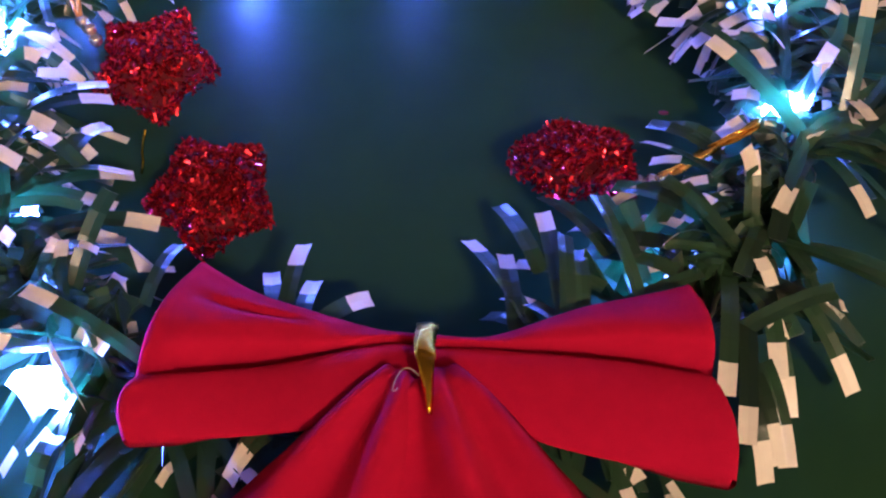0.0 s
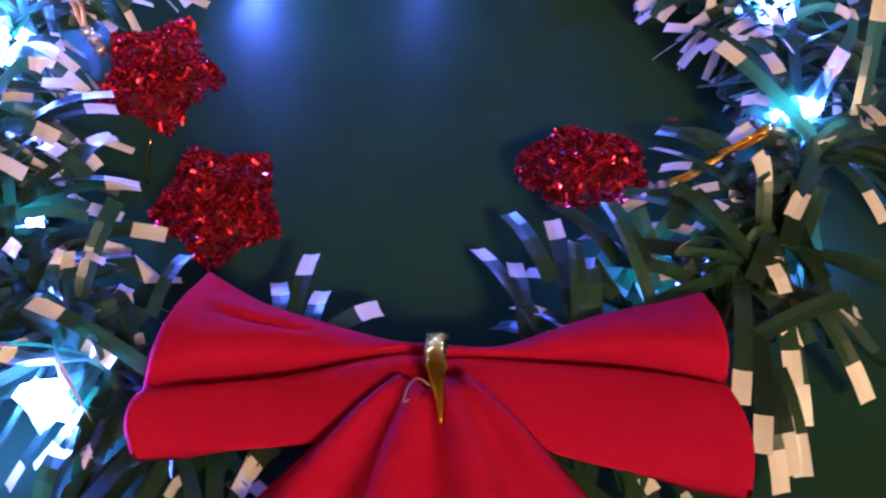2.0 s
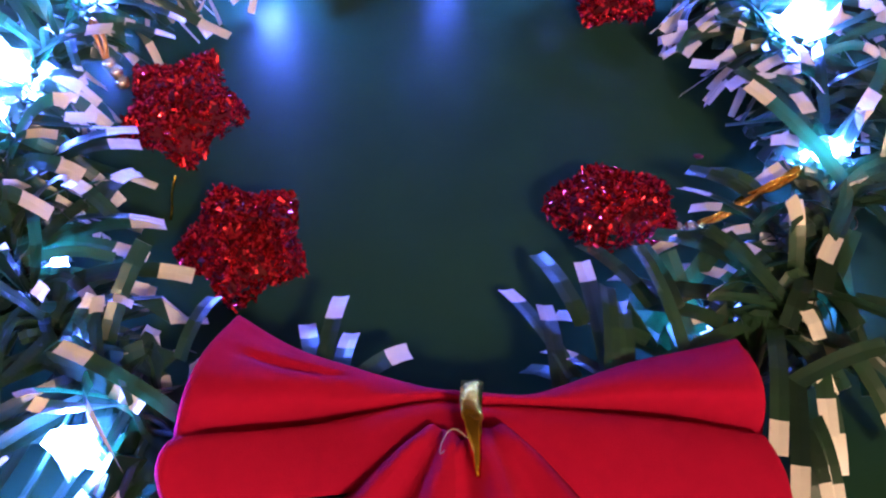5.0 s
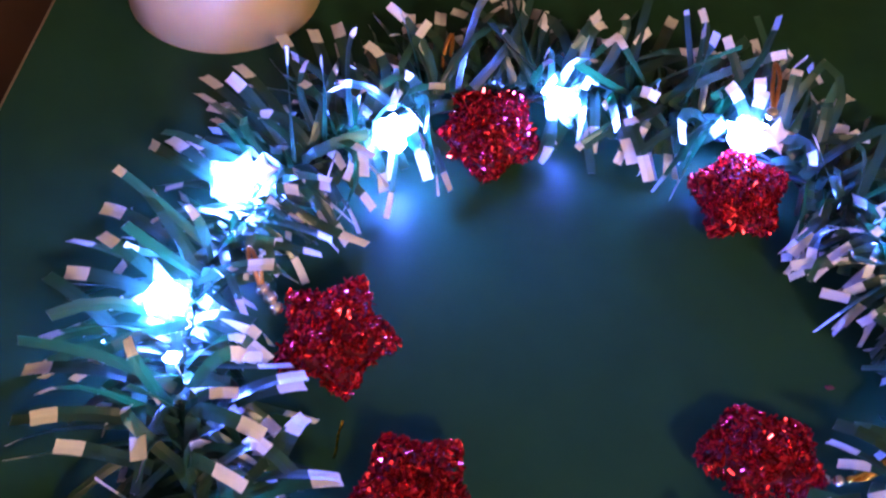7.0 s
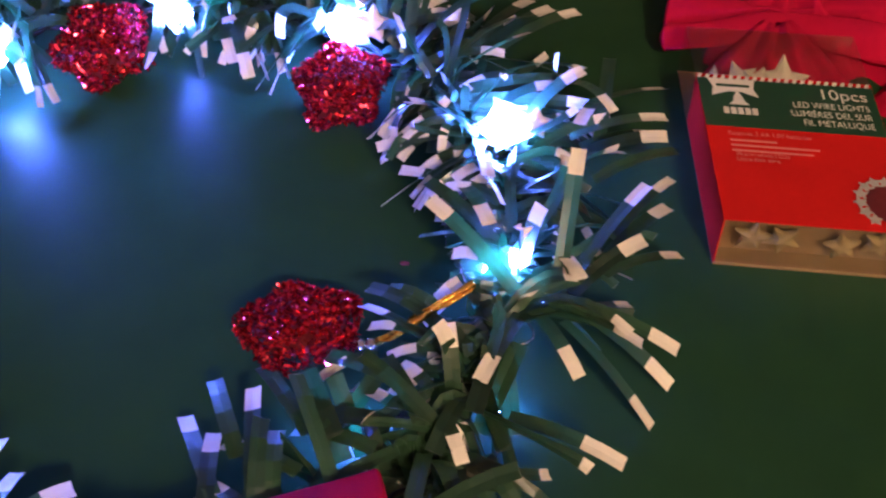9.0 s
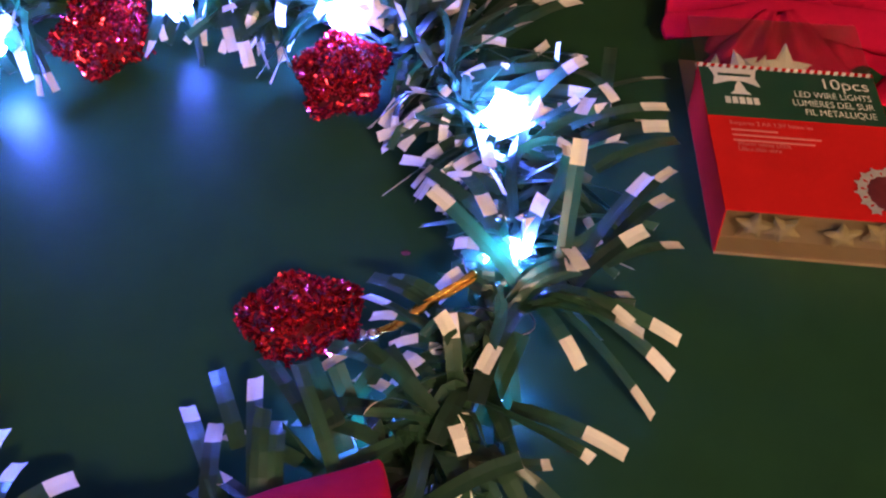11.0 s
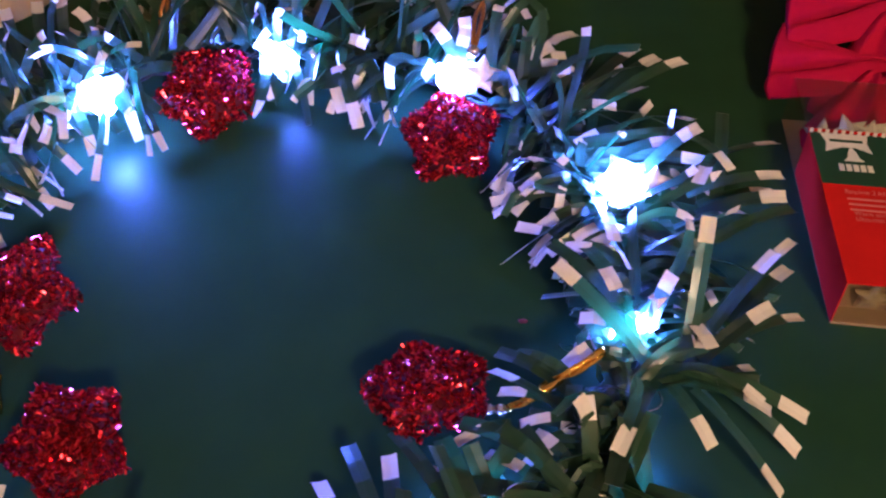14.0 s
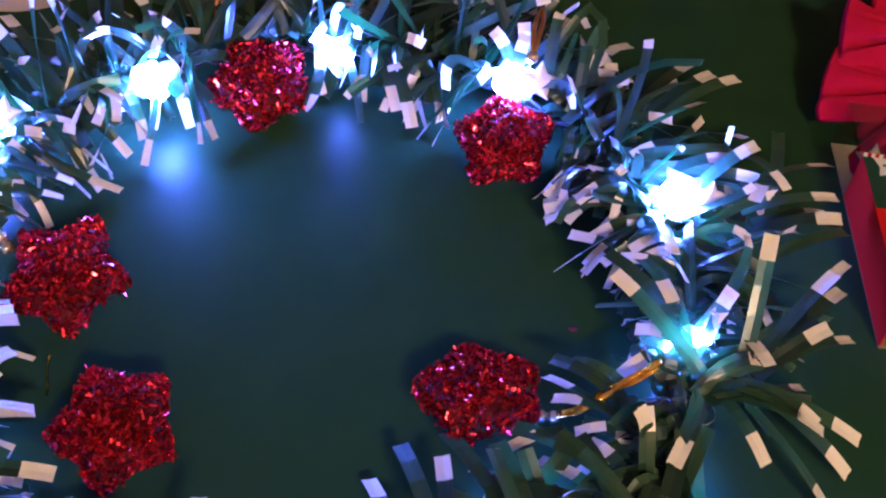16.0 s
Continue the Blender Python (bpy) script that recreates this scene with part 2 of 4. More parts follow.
for x, y in ((-0.25, 0.13), (0.78, 0.40), (0.78, -0.60), (-0.25, -0.60)):
    part("leg", box_bm(x - 0.225, x - 0.175, y + 0.175, y + 0.225, 0, -FLOOR_Z - 0.026, 0.004), EDGE_WOOD, table)

# a dark red crumb on the table
bm = bmesh.new()
bmesh.ops.create_icosphere(bm, subdivisions=1, radius=0.0016, matrix=Matrix.Translation((0.1035, 0.0, 0.0010)) @ Matrix.Diagonal((1.5, 0.8, 0.6, 1)))
tagged(part("crumb", bm, SPECK), "tiny dark red glitter crumb lying on the table", "crumb")

# ---------------------------------------------------------------- tinsel wreath
CX, CY, RING, CORE_Z = -0.008, -0.014, 0.155, 0.026
rng = random.Random(7)
wreath = thing("tinsel_wreath", CX, CY, 0, "round dark green tinsel wreath with white-tipped film strips", "wreath")


def core_point(a, z=CORE_Z):
    return Vector((RING * math.cos(a), RING * math.sin(a), z))


for phase in (0, math.pi):
    pts = []
    for i in range(241):
        a = 2 * math.pi * i / 240
        tw = 40 * a + phase
        pts.append(((RING + 0.0018 * math.cos(tw)) * math.cos(a), (RING + 0.0018 * math.cos(tw)) * math.sin(a), CORE_Z - 0.008 + 0.0018 * math.sin(tw)))
    v, f = tube(pts, 0.0011, 5)
    link("core_wire", v, f, DARK_WIRE, wreath, "dark twisted wire core")


def ribbon(base, ctrl, tip, width, roll, tip_len, curl=0.0):
    """A film strip along a bent line: verts, faces and material index (0 green, 1 white end)."""
    base, ctrl, tip = Vector(base), Vector(ctrl), Vector(tip)
    length = (ctrl - base).length * 0.5 + (tip - ctrl).length * 0.5 + (tip - base).length * 0.5
    cut = max(0.3, 1 - tip_len / length) if tip_len else 0.999
    steps = [0, cut * 0.25, cut * 0.5, cut * 0.75, cut, (1 + cut) / 2, 1]
    verts, faces, idx = [], [], []
    for i, s in enumerate(steps):
        p = (1 - s) ** 2 * base + 2 * s * (1 - s) * ctrl + s * s * tip
        d = (2 * (1 - s) * (ctrl - base) + 2 * s * (tip - ctrl)).normalized()
        up = Vector((0, 0, 1))
        side = d.cross(up)
        if side.length < 0.2:
            side = d.cross(Vector((1, 0.3, 0)))
        side.normalize()
        nor = side.cross(d)
        r = roll + curl * s
        w = (math.cos(r) * side + math.sin(r) * nor) * width / 2
        n2 = d.cross(w).normalized() * width * 0.06
        for q in (p - w, p + n2, p + w):
            verts.append((q.x, q.y, max(q.z, 0.0012 + 0.0006 * (i % 2))))
    for i in range(len(steps) - 1):
        a = 3 * i
        faces += [(a, a + 1, a + 4, a + 3), (a + 1, a + 2, a + 5, a + 4)]
        idx += [1 if steps[i] >= cut - 1e-6 else 0] * 2
    return verts, faces, idx


BEADS = [(-0.1345, 0.0045), (-0.0690, 0.1350), (0.0785, 0.1110)]
STARS = [(-0.1065, -0.003), (-0.0670, -0.0695), (-0.0480, 0.1190), (0.0690, 0.0910), (0.0672, -0.0405)]
LIGHTS = [(0.0706, 0.1125, 0.032, 0.012), (-0.0138, 0.1300, 0.027, 0.010), (-0.0930, 0.0990, 0.028, 0.012), (-0.1570, 0.0570, 0.033, 0.0145),
          (-0.1730, -0.0060, 0.032, 0.0135), (-0.1640, -0.0350, 0.036, 0.0042), (-0.1270, -0.0930, 0.022, 0.0040), (-0.0970, -0.1680, 0.031, 0.010),
          (0.0890, -0.0835, 0.0080, 0.0040), (0.1440, -0.0700, 0.0055, 0.0036), (0.1393, -0.0229, 0.026, 0.0068), (0.1493, -0.0186, 0.029, 0.0060), (0.1435, 0.0515, 0.032, 0.0125)]


def clear_of_things(verts):
    """Whether a strip keeps off the stars, the lights, the bow and the bare gap in the bush."""
    for v in verts[6:]:
        x, y, z = v[0] + CX, v[1] + CY, v[2]
        if any(math.hypot(x - p, y - q) < 0.0235 for p, q in STARS) or (math.hypot(x - 0.115, y + 0.040) < 0.015 and z > 0.020) or any(math.hypot(x - p, y - q) < 0.010 and z > 0.012 for p, q in BEADS):
            return False
        if any(math.hypot(x - p, y - q + 0.5 * max(0, z - h)) < r * 0.85 and z > h for p, q, h, r in LIGHTS):
            return False
        if math.hypot(v[0], v[1]) > 0.226 or x > 0.216:
            return False
        if math.hypot(x - 0.140, y + 0.152) < 0.030 and z > 0.006:
            return False
        if math.hypot(x - 0.168, y + 0.072) < 0.026:
            return False
    return True


def under_bow(v):
    """Strips below the bow are pressed flat."""
    if -0.085 < v[0] + CX < 0.120 and -0.215 < v[1] + CY < -0.100:
        return (v[0], v[1], min(v[2], 0.010 + 0.25 * max(0, v[2] - 0.010)))
    return v


def in_sparse(a):
    """The lower right of the ring, where the bush is thin and its long strips stand apart."""
    a = (a + math.pi) % (2 * math.pi) - math.pi
    return -1.45 < a < 0.35


def random_strip(a):
    if in_sparse(a) and rng.random() < 0.35:
        return None
    for _ in range(30):
        made = loose_strip(a)
        made = ([under_bow(v) for v in made[0]], made[1], made[2])
        if clear_of_things(made[0]):
            return made
        a += rng.gauss(0, 0.03)
    return None


def loose_strip(a):
    """One strip of the bush at ring angle a."""
    psi = rng.uniform(-math.pi, math.pi)
    out, up = math.cos(psi), math.sin(psi)
    if up < -0.25:
        up = -0.25 + 0.15 * rng.random()
        out = math.copysign(math.sqrt(1 - up * up), out)
    sparse = in_sparse(a)
    if sparse:
        up = min(up, 0.25)
    lean = rng.gauss(0, 0.45)
    radial = Vector((math.cos(a), math.sin(a), 0))
    tangent = Vector((-math.sin(a), math.cos(a), 0))
    d = (radial * out + Vector((0, 0, 1)) * up * 0.75 + tangent * lean).normalized()
    length = rng.uniform(0.038, 0.074) * (1.0 if out > 0 else 0.60) * (0.72 if sparse else 0.86)
    b = core_point(a) + d * 0.002
    bend = Vector((rng.gauss(0, 0.006), rng.gauss(0, 0.006), rng.uniform(0.000, 0.012)))
    tip = b + d * length + Vector((rng.gauss(0, 0.006), rng.gauss(0, 0.006), -rng.uniform(0.0, 0.022)))
    tip.z = max(tip.z, 0.002 + 0.006 * rng.random())
    ctrl = b + d * length * 0.55 + bend
    ctrl.z = max(ctrl.z, 0.003)
    return ribbon(b, ctrl, tip, rng.uniform(0.0035, 0.0054), rng.gauss(0, 0.7), rng.uniform(0.007, 0.012) if rng.random() > (0.72 if sparse else 0.22) else 0.0, rng.gauss(0, 0.7))


def aimed_strip(tip, base, lift=0.008, width=0.0059, roll=0.0, tip_len=0.012, curl=0.0):
    """A strip that stands out of the bush, from its root near the core to its white end."""
    tip = Vector((tip[0] - CX, tip[1] - CY, tip[2]))
    b = Vector((base[0] - CX, base[1] - CY, CORE_Z))
    ctrl = (b + tip) / 2 + Vector((0, 0, lift))
    v, f, i = ribbon(b, ctrl, tip, width, roll, tip_len, curl)
    link("strip", v, f, [GREEN_FILM, WHITE_TIP], wreath, index=i, smooth=False)


# long strips that stand clear of the bush
aimed_strip((0.1707, 0.0082, 0.062), (0.1640, -0.0329), roll=0.02)
aimed_strip((0.1970, 0.0017, 0.050), (0.1701, -0.0250), roll=0.31)
aimed_strip((0.1963, -0.0152, 0.038), (0.1693, -0.0327), roll=-0.23)
aimed_strip((0.1957, -0.0492, 0.018), (0.1584, -0.0369), roll=0.25)
aimed_strip((0.2086, -0.0515, 0.018), (0.1648, -0.0353), roll=-0.06)
aimed_strip((0.2069, -0.0595, 0.006), (0.1707, -0.0389), roll=-0.07)
aimed_strip((0.1986, -0.0772, 0.006), (0.1658, -0.0452), roll=0.47)
aimed_strip((0.1358, -0.0766, 0.032), (0.1528, -0.0396), roll=-0.01)
aimed_strip((0.1715, -0.0674, 0.022), (0.1548, -0.0407), roll=0.18)
aimed_strip((0.1145, -0.0009, 0.042), (0.1528, -0.0396), roll=0.28)
aimed_strip((0.1299, -0.0612, 0.020), (0.1394, -0.0365), roll=-0.01)
aimed_strip((0.0547, -0.0742, 0.020), (0.0644, -0.1322), roll=0.15)
aimed_strip((0.0286, -0.0799, 0.008), (0.0523, -0.1267), roll=-0.24)
aimed_strip((0.0423, -0.0899, 0.014), (0.0480, -0.1316), roll=-0.09)
aimed_strip((0.0459, -0.0942, 0.014), (0.0762, -0.1107), roll=-0.11)
aimed_strip((0.0432, -0.1114, 0.018), (0.0670, -0.1298), roll=-0.33)
aimed_strip((0.0621, -0.0937, 0.032), (0.0643, -0.1279), roll=-0.38, tip_len=0.0)
aimed_strip((0.0722, -0.0784, 0.036), (0.0883, -0.1143), roll=-0.41, tip_len=0.0)
aimed_strip((0.0950, -0.0721, 0.040), (0.1259, -0.0967), roll=-0.06, tip_len=0.0)
aimed_strip((0.1118, -0.1540, 0.034), (0.1179, -0.1022), roll=-0.04)
aimed_strip((0.1316, -0.1404, 0.024), (0.1286, -0.0989), roll=-0.08)
aimed_strip((0.1356, -0.1493, 0.016), (0.1306, -0.1174), roll=0.02)
aimed_strip((0.1352, -0.1638, 0.010), (0.1263, -0.1354), roll=-0.33)
aimed_strip((0.1189, -0.1657, 0.026), (0.1227, -0.1135), roll=-0.02)
aimed_strip((0.1272, -0.1711, 0.012), (0.1201, -0.1464), roll=0.06)
aimed_strip((0.1308, -0.1658, 0.014), (0.1233, -0.1398), roll=0.19)
aimed_strip((0.1495, -0.1125, 0.036), (0.1181, -0.1257), roll=-0.21, tip_len=0.0)
aimed_strip((0.1593, -0.1347, 0.010), (0.1386, -0.1028), roll=-0.10)
aimed_strip((0.0909, -0.0376, 0.022), (0.1228, -0.0611), roll=-0.50)
aimed_strip((-0.1080, -0.1397, 0.042), (-0.0685, -0.1528), roll=-0.13)
aimed_strip((-0.0806, -0.1519, 0.030), (-0.1183, -0.1352), roll=-0.55)
aimed_strip((-0.0903, -0.1000, 0.046), (-0.0996, -0.1313), roll=-0.35, tip_len=0.0)
aimed_strip((-0.0677, -0.1081, 0.030), (-0.0749, -0.1313), roll=0.28, tip_len=0.0)
aimed_strip((-0.0023, -0.1134, 0.014), (-0.0194, -0.1377), roll=-0.55)
aimed_strip((-0.0262, -0.1028, 0.028), (-0.0284, -0.1340), roll=0.20)
aimed_strip((-0.0225, -0.1091, 0.016), (-0.0227, -0.1401), roll=0.08)
aimed_strip((-0.0382, -0.1068, 0.016), (-0.0294, -0.1363), roll=-0.08)
aimed_strip((-0.0944, -0.0723, 0.022), (-0.1267, -0.0851), roll=0.11)
aimed_strip((-0.0949, -0.0919, 0.027), (-0.1343, -0.0872), roll=0.13)
aimed_strip((-0.1127, -0.0340, 0.030), (-0.1433, -0.0466), roll=0.26)
aimed_strip((-0.1120, -0.0473, 0.022), (-0.1195, -0.0749), roll=-0.06)
aimed_strip((-0.1306, -0.0635, 0.032), (-0.1113, -0.0742), roll=-0.15)
aimed_strip((-0.0765, -0.1004, 0.030), (-0.1156, -0.1012), roll=-0.15)
aimed_strip((-0.0370, -0.1854, 0.012), (-0.0297, -0.1757), roll=-0.25)
aimed_strip((-0.1533, 0.1556, 0.030), (-0.1294, 0.1092), roll=-0.01)
aimed_strip((-0.1387, 0.1616, 0.030), (-0.1190, 0.1105), roll=-0.20)
aimed_strip((-0.1277, 0.1672, 0.030), (-0.1098, 0.1117), roll=0.27)
aimed_strip((-0.1196, 0.1530, 0.020), (-0.1125, 0.1113), roll=-0.47)
aimed_strip((-0.1692, 0.1280, 0.034), (-0.1364, 0.0940), roll=-0.27)
aimed_strip((-0.1833, 0.1186, 0.034), (-0.1472, 0.0891), roll=-0.24)
aimed_strip((-0.1862, 0.1152, 0.026), (-0.1486, 0.0819), roll=-0.52)
aimed_strip((-0.1711, 0.1181, 0.036), (-0.1421, 0.0897), roll=0.48)
aimed_strip((-0.1769, 0.1160, 0.020), (-0.1441, 0.0859), roll=-0.60)
aimed_strip((-0.0922, 0.1791, 0.030), (-0.0884, 0.1236), roll=-0.07)
aimed_strip((-0.0769, 0.1847, 0.028), (-0.0750, 0.1234), roll=-0.13)
aimed_strip((-0.0398, 0.1970, 0.030), (-0.0435, 0.1408), roll=0.41)
aimed_strip((-0.0232, 0.1823, 0.034), (-0.0352, 0.1380), roll=-0.50)
aimed_strip((0.0016, 0.1903, 0.030), (-0.0133, 0.1408), roll=0.27)
aimed_strip((0.0434, 0.2033, 0.022), (0.0252, 0.1475), roll=-0.18)
aimed_strip((0.0585, 0.1658, 0.036), (0.0086, 0.1455), roll=-0.04)
aimed_strip((0.0760, 0.1747, 0.036), (0.0383, 0.1337), roll=-0.17, tip_len=0.0)
aimed_strip((0.1262, 0.1496, 0.028), (0.0887, 0.1232), roll=0.16)
aimed_strip((0.1148, 0.1334, 0.034), (0.0848, 0.1118), roll=-0.28)
aimed_strip((0.1242, 0.1198, 0.034), (0.0960, 0.0956), roll=-0.02)
aimed_strip((0.0737, 0.1333, 0.050), (0.0762, 0.1197), roll=0.09)
aimed_strip((0.0601, 0.1313, 0.046), (0.0736, 0.1195), roll=0.46)
aimed_strip((-0.2199, 0.0204, 0.030), (-0.1809, 0.0101), roll=-0.60)
aimed_strip((-0.2202, 0.0095, 0.022), (-0.1784, -0.0010), roll=0.38)
aimed_strip((-0.2110, 0.0389, 0.030), (-0.1802, 0.0279), roll=0.24)
aimed_strip((-0.1916, 0.0816, 0.030), (-0.1620, 0.0584), roll=-0.12)
aimed_strip((-0.1834, 0.0865, 0.026), (-0.1578, 0.0622), roll=0.08)
aimed_strip((-0.2218, -0.0405, 0.026), (-0.1818, -0.0389), roll=-0.12)
aimed_strip((-0.2147, -0.0590, 0.022), (-0.1763, -0.0569), roll=0.41)
aimed_strip((-0.1981, -0.0751, 0.034), (-0.1632, -0.0766), roll=0.05)
aimed_strip((-0.2247, 0.0029, 0.028), (-0.1898, -0.0201), roll=-0.05, tip_len=0.0)
aimed_strip((-0.1635, -0.0834, 0.046), (-0.1756, -0.0420), roll=-0.06)
aimed_strip((-0.1316, 0.0086, 0.042), (-0.1682, 0.0058), roll=-0.05)
aimed_strip((-0.1141, -0.0321, 0.020), (-0.1435, -0.0499), roll=-0.04)
aimed_strip((-0.1116, -0.0462, 0.020), (-0.1218, -0.0703), roll=-0.22)
aimed_strip((-0.0951, -0.0714, 0.022), (-0.1298, -0.0779), roll=0.51)
aimed_strip((-0.1236, -0.0645, 0.036), (-0.1541, -0.0509), roll=-0.48)
aimed_strip((0.1009, 0.0631, 0.032), (0.1352, 0.0543), roll=-0.90)
aimed_strip((0.0270, 0.0922, 0.018), (0.0143, 0.1278), roll=-0.03)
aimed_strip((0.0191, 0.1002, 0.020), (0.0071, 0.1314), roll=-0.04)
aimed_strip((0.1133, 0.0431, 0.012), (0.1304, 0.0540), roll=0.09)
aimed_strip((0.1779, 0.1392, 0.022), (0.1377, 0.1041), roll=-0.05)
aimed_strip((0.1649, 0.1365, 0.026), (0.1312, 0.1020), roll=-0.04)
aimed_strip((0.1554, 0.1451, 0.024), (0.1249, 0.1036), roll=0.08)
aimed_strip((0.1213, 0.1463, 0.030), (0.0967, 0.1155), roll=0.24)
aimed_strip((0.1120, 0.1311, 0.034), (0.0928, 0.1097), roll=-0.11)
aimed_strip((0.1763, 0.0751, 0.042), (0.1525, 0.0615), roll=-0.09)
aimed_strip((0.2146, 0.0866, 0.022), (0.1722, 0.0656), roll=0.49)
aimed_strip((0.2117, 0.0596, 0.030), (0.1708, 0.0509), roll=0.13)
aimed_strip((0.2103, 0.0440, 0.034), (0.1742, 0.0386), roll=-0.25)
aimed_strip((0.1940, 0.0399, 0.028), (0.1643, 0.0321), roll=0.58)
aimed_strip((0.0899, 0.0598, 0.014), (0.1053, 0.0729), roll=0.19)
aimed_strip((0.0751, 0.1252, 0.050), (0.0706, 0.1145), roll=-0.15)

aimed_strip((0.2150, -0.0010, 0.012), (0.1820, -0.0230), width=0.0045)
aimed_strip((0.1850, -0.1040, 0.026), (0.1460, -0.0870), tip_len=0.016, width=0.0058)
aimed_strip((0.1210, -0.0660, 0.051), (0.1290, -0.0720), width=0.0055, roll=0.3)
aimed_strip((0.1190, -0.0690, 0.022), (0.1220, -0.0450), width=0.0062)
aimed_strip((0.1320, -0.1000, 0.019), (0.1280, -0.0780))
aimed_strip((0.1720, -0.0350, 0.038), (0.1600, -0.0090), tip_len=0.014, roll=0.2)
aimed_strip((0.2100, 0.0160, 0.022), (0.1830, -0.0150))
aimed_strip((0.2110, 0.0240, 0.030), (0.1870, -0.0030), width=0.0045)
aimed_strip((0.2090, 0.0570, 0.022), (0.1750, 0.0450), width=0.0042)
aimed_strip((0.1740, 0.0480, 0.036), (0.1860, 0.0750), width=0.0058, roll=-0.2)
aimed_strip((0.1890, 0.0570, 0.035), (0.1740, 0.0850), width=0.0045)
aimed_strip((0.1650, 0.0810, 0.046), (0.1640, 0.0760), width=0.0038, roll=0.9)
aimed_strip((0.1670, 0.0740, 0.034), (0.1400, 0.0690))
aimed_strip((0.1250, 0.0740, 0.030), (0.1490, 0.0880))
aimed_strip((0.1380, -0.0080, 0.036), (0.1260, 0.0220))
aimed_strip((0.1430, -0.0010, 0.040), (0.1320, 0.0300), width=0.003, roll=0.7)
aimed_strip((0.1370, 0.0080, 0.046), (0.1320, 0.0490), roll=0.3)
aimed_strip((0.1430, 0.0960, 0.032), (0.1170, 0.0970))
aimed_strip((0.1230, 0.0210, 0.030), (0.1430, 0.0330), width=0.005)
aimed_strip((0.1190, 0.0200, 0.026), (0.1420, 0.0130))
aimed_strip((0.1570, -0.0120, 0.052), (0.1510, -0.0180), roll=-0.2)
aimed_strip((0.1500, -0.0260, 0.056), (0.1490, -0.0230), width=0.0075, roll=0.2)
aimed_strip((0.1240, -0.0180, 0.030), (0.1430, -0.0210))
aimed_strip((0.1190, -0.0360, 0.024), (0.1340, -0.0260))
aimed_strip((0.1130, 0.0140, 0.036), (0.1430, -0.0120), tip_len=0.0)
aimed_strip((0.0930, -0.0320, 0.026), (0.1200, -0.0480), tip_len=0.0)
aimed_strip((0.1890, 0.0920, 0.034), (0.1830, 0.0470), tip_len=0.0, width=0.0058)
aimed_strip((0.2160, 0.0480, 0.022), (0.1800, 0.0260), tip_len=0.0, width=0.0055)
aimed_strip((0.1020, -0.0620, 0.024), (0.1250, -0.0600), width=0.0042)
aimed_strip((0.0940, -0.0460, 0.020), (0.1190, -0.0550), width=0.0045)
aimed_strip((0.1040, -0.0790, 0.020), (0.1190, -0.0670), width=0.0068)
aimed_strip((0.0850, -0.0860, 0.012), (0.1000, -0.0890), width=0.0045)
aimed_strip((0.0780, -0.0680, 0.018), (0.0990, -0.0630), width=0.0045)
aimed_strip((0.0900, -0.1030, 0.020), (0.0740, -0.0700), tip_len=0.0, width=0.0072)
aimed_strip((0.1240, -0.0620, 0.046), (0.1270, -0.0790), width=0.0058)
aimed_strip((0.1270, -0.0730, 0.020), (0.1250, -0.0550), width=0.006)
aimed_strip((0.1330, -0.1270, 0.026), (0.1230, -0.1040))
aimed_strip((0.1310, -0.1080, 0.030), (0.1230, -0.0870), width=0.005)
aimed_strip((0.0390, -0.0690, 0.016), (0.0550, -0.1060), tip_len=0.0, width=0.0062)
aimed_strip((-0.0880, -0.1820, 0.028), (-0.0910, -0.1980), tip_len=0.0)
aimed_strip((-0.0370, -0.1870, 0.016), (-0.0260, -0.1750))
aimed_strip((0.0800, -0.0610, 0.022), (0.1100, -0.0760), tip_len=0.0, width=0.0066)
aimed_strip((0.1020, -0.0690, 0.034), (0.1200, -0.0970), tip_len=0.0, width=0.0068)
aimed_strip((0.0700, -0.0870, 0.013), (0.1010, -0.1010), tip_len=0.0, width=0.0060)
aimed_strip((0.0720, -0.0840, 0.016), (0.1060, -0.0910), tip_len=0.0, width=0.0070)
aimed_strip((0.0970, -0.0980, 0.020), (0.1110, -0.0790), tip_len=0.0)
aimed_strip((0.1210, -0.1040, 0.030), (0.1320, -0.0760), tip_len=0.0, width=0.0064)
aimed_strip((0.1340, -0.0880, 0.030), (0.1440, -0.0510), tip_len=0.0, width=0.0070)
aimed_strip((0.0670, -0.0950, 0.026), (0.0690, -0.1230), tip_len=0.0, width=0.0058)
aimed_strip((0.0660, -0.0730, 0.010), (0.0840, -0.0930), width=0.0040)
aimed_strip((0.0900, -0.0690, 0.014), (0.1090, -0.0860), width=0.0050, tip_len=0.020)
aimed_strip((0.1070, -0.0650, 0.024), (0.1200, -0.0790), width=0.0052)
aimed_strip((0.1350, -0.0700, 0.016), (0.1160, -0.0700), width=0.0048)
aimed_strip((0.0550, -0.0610, 0.014), (0.0780, -0.0960), tip_len=0.0, width=0.0058)
aimed_strip((0.0370, -0.1130, 0.008), (0.0560, -0.1330), tip_len=0.0)
aimed_strip((0.0640, -0.1270, 0.018), (0.1090, -0.1010), tip_len=0.0, width=0.0050)
aimed_strip((0.1000, -0.0330, 0.026), (0.1200, -0.0420), tip_len=0.0, width=0.0064)
aimed_strip((0.1360, -0.0880, 0.016), (0.1500, -0.0560), lift=0.0, tip_len=0.0, width=0.0070)
aimed_strip((0.1480, -0.0860, 0.012), (0.1440, -0.0560), lift=0.0, tip_len=0.0, width=0.0070)
aimed_strip((0.0800, -0.0960, 0.012), (0.1000, -0.0700), lift=0.0, tip_len=0.0, width=0.0070)
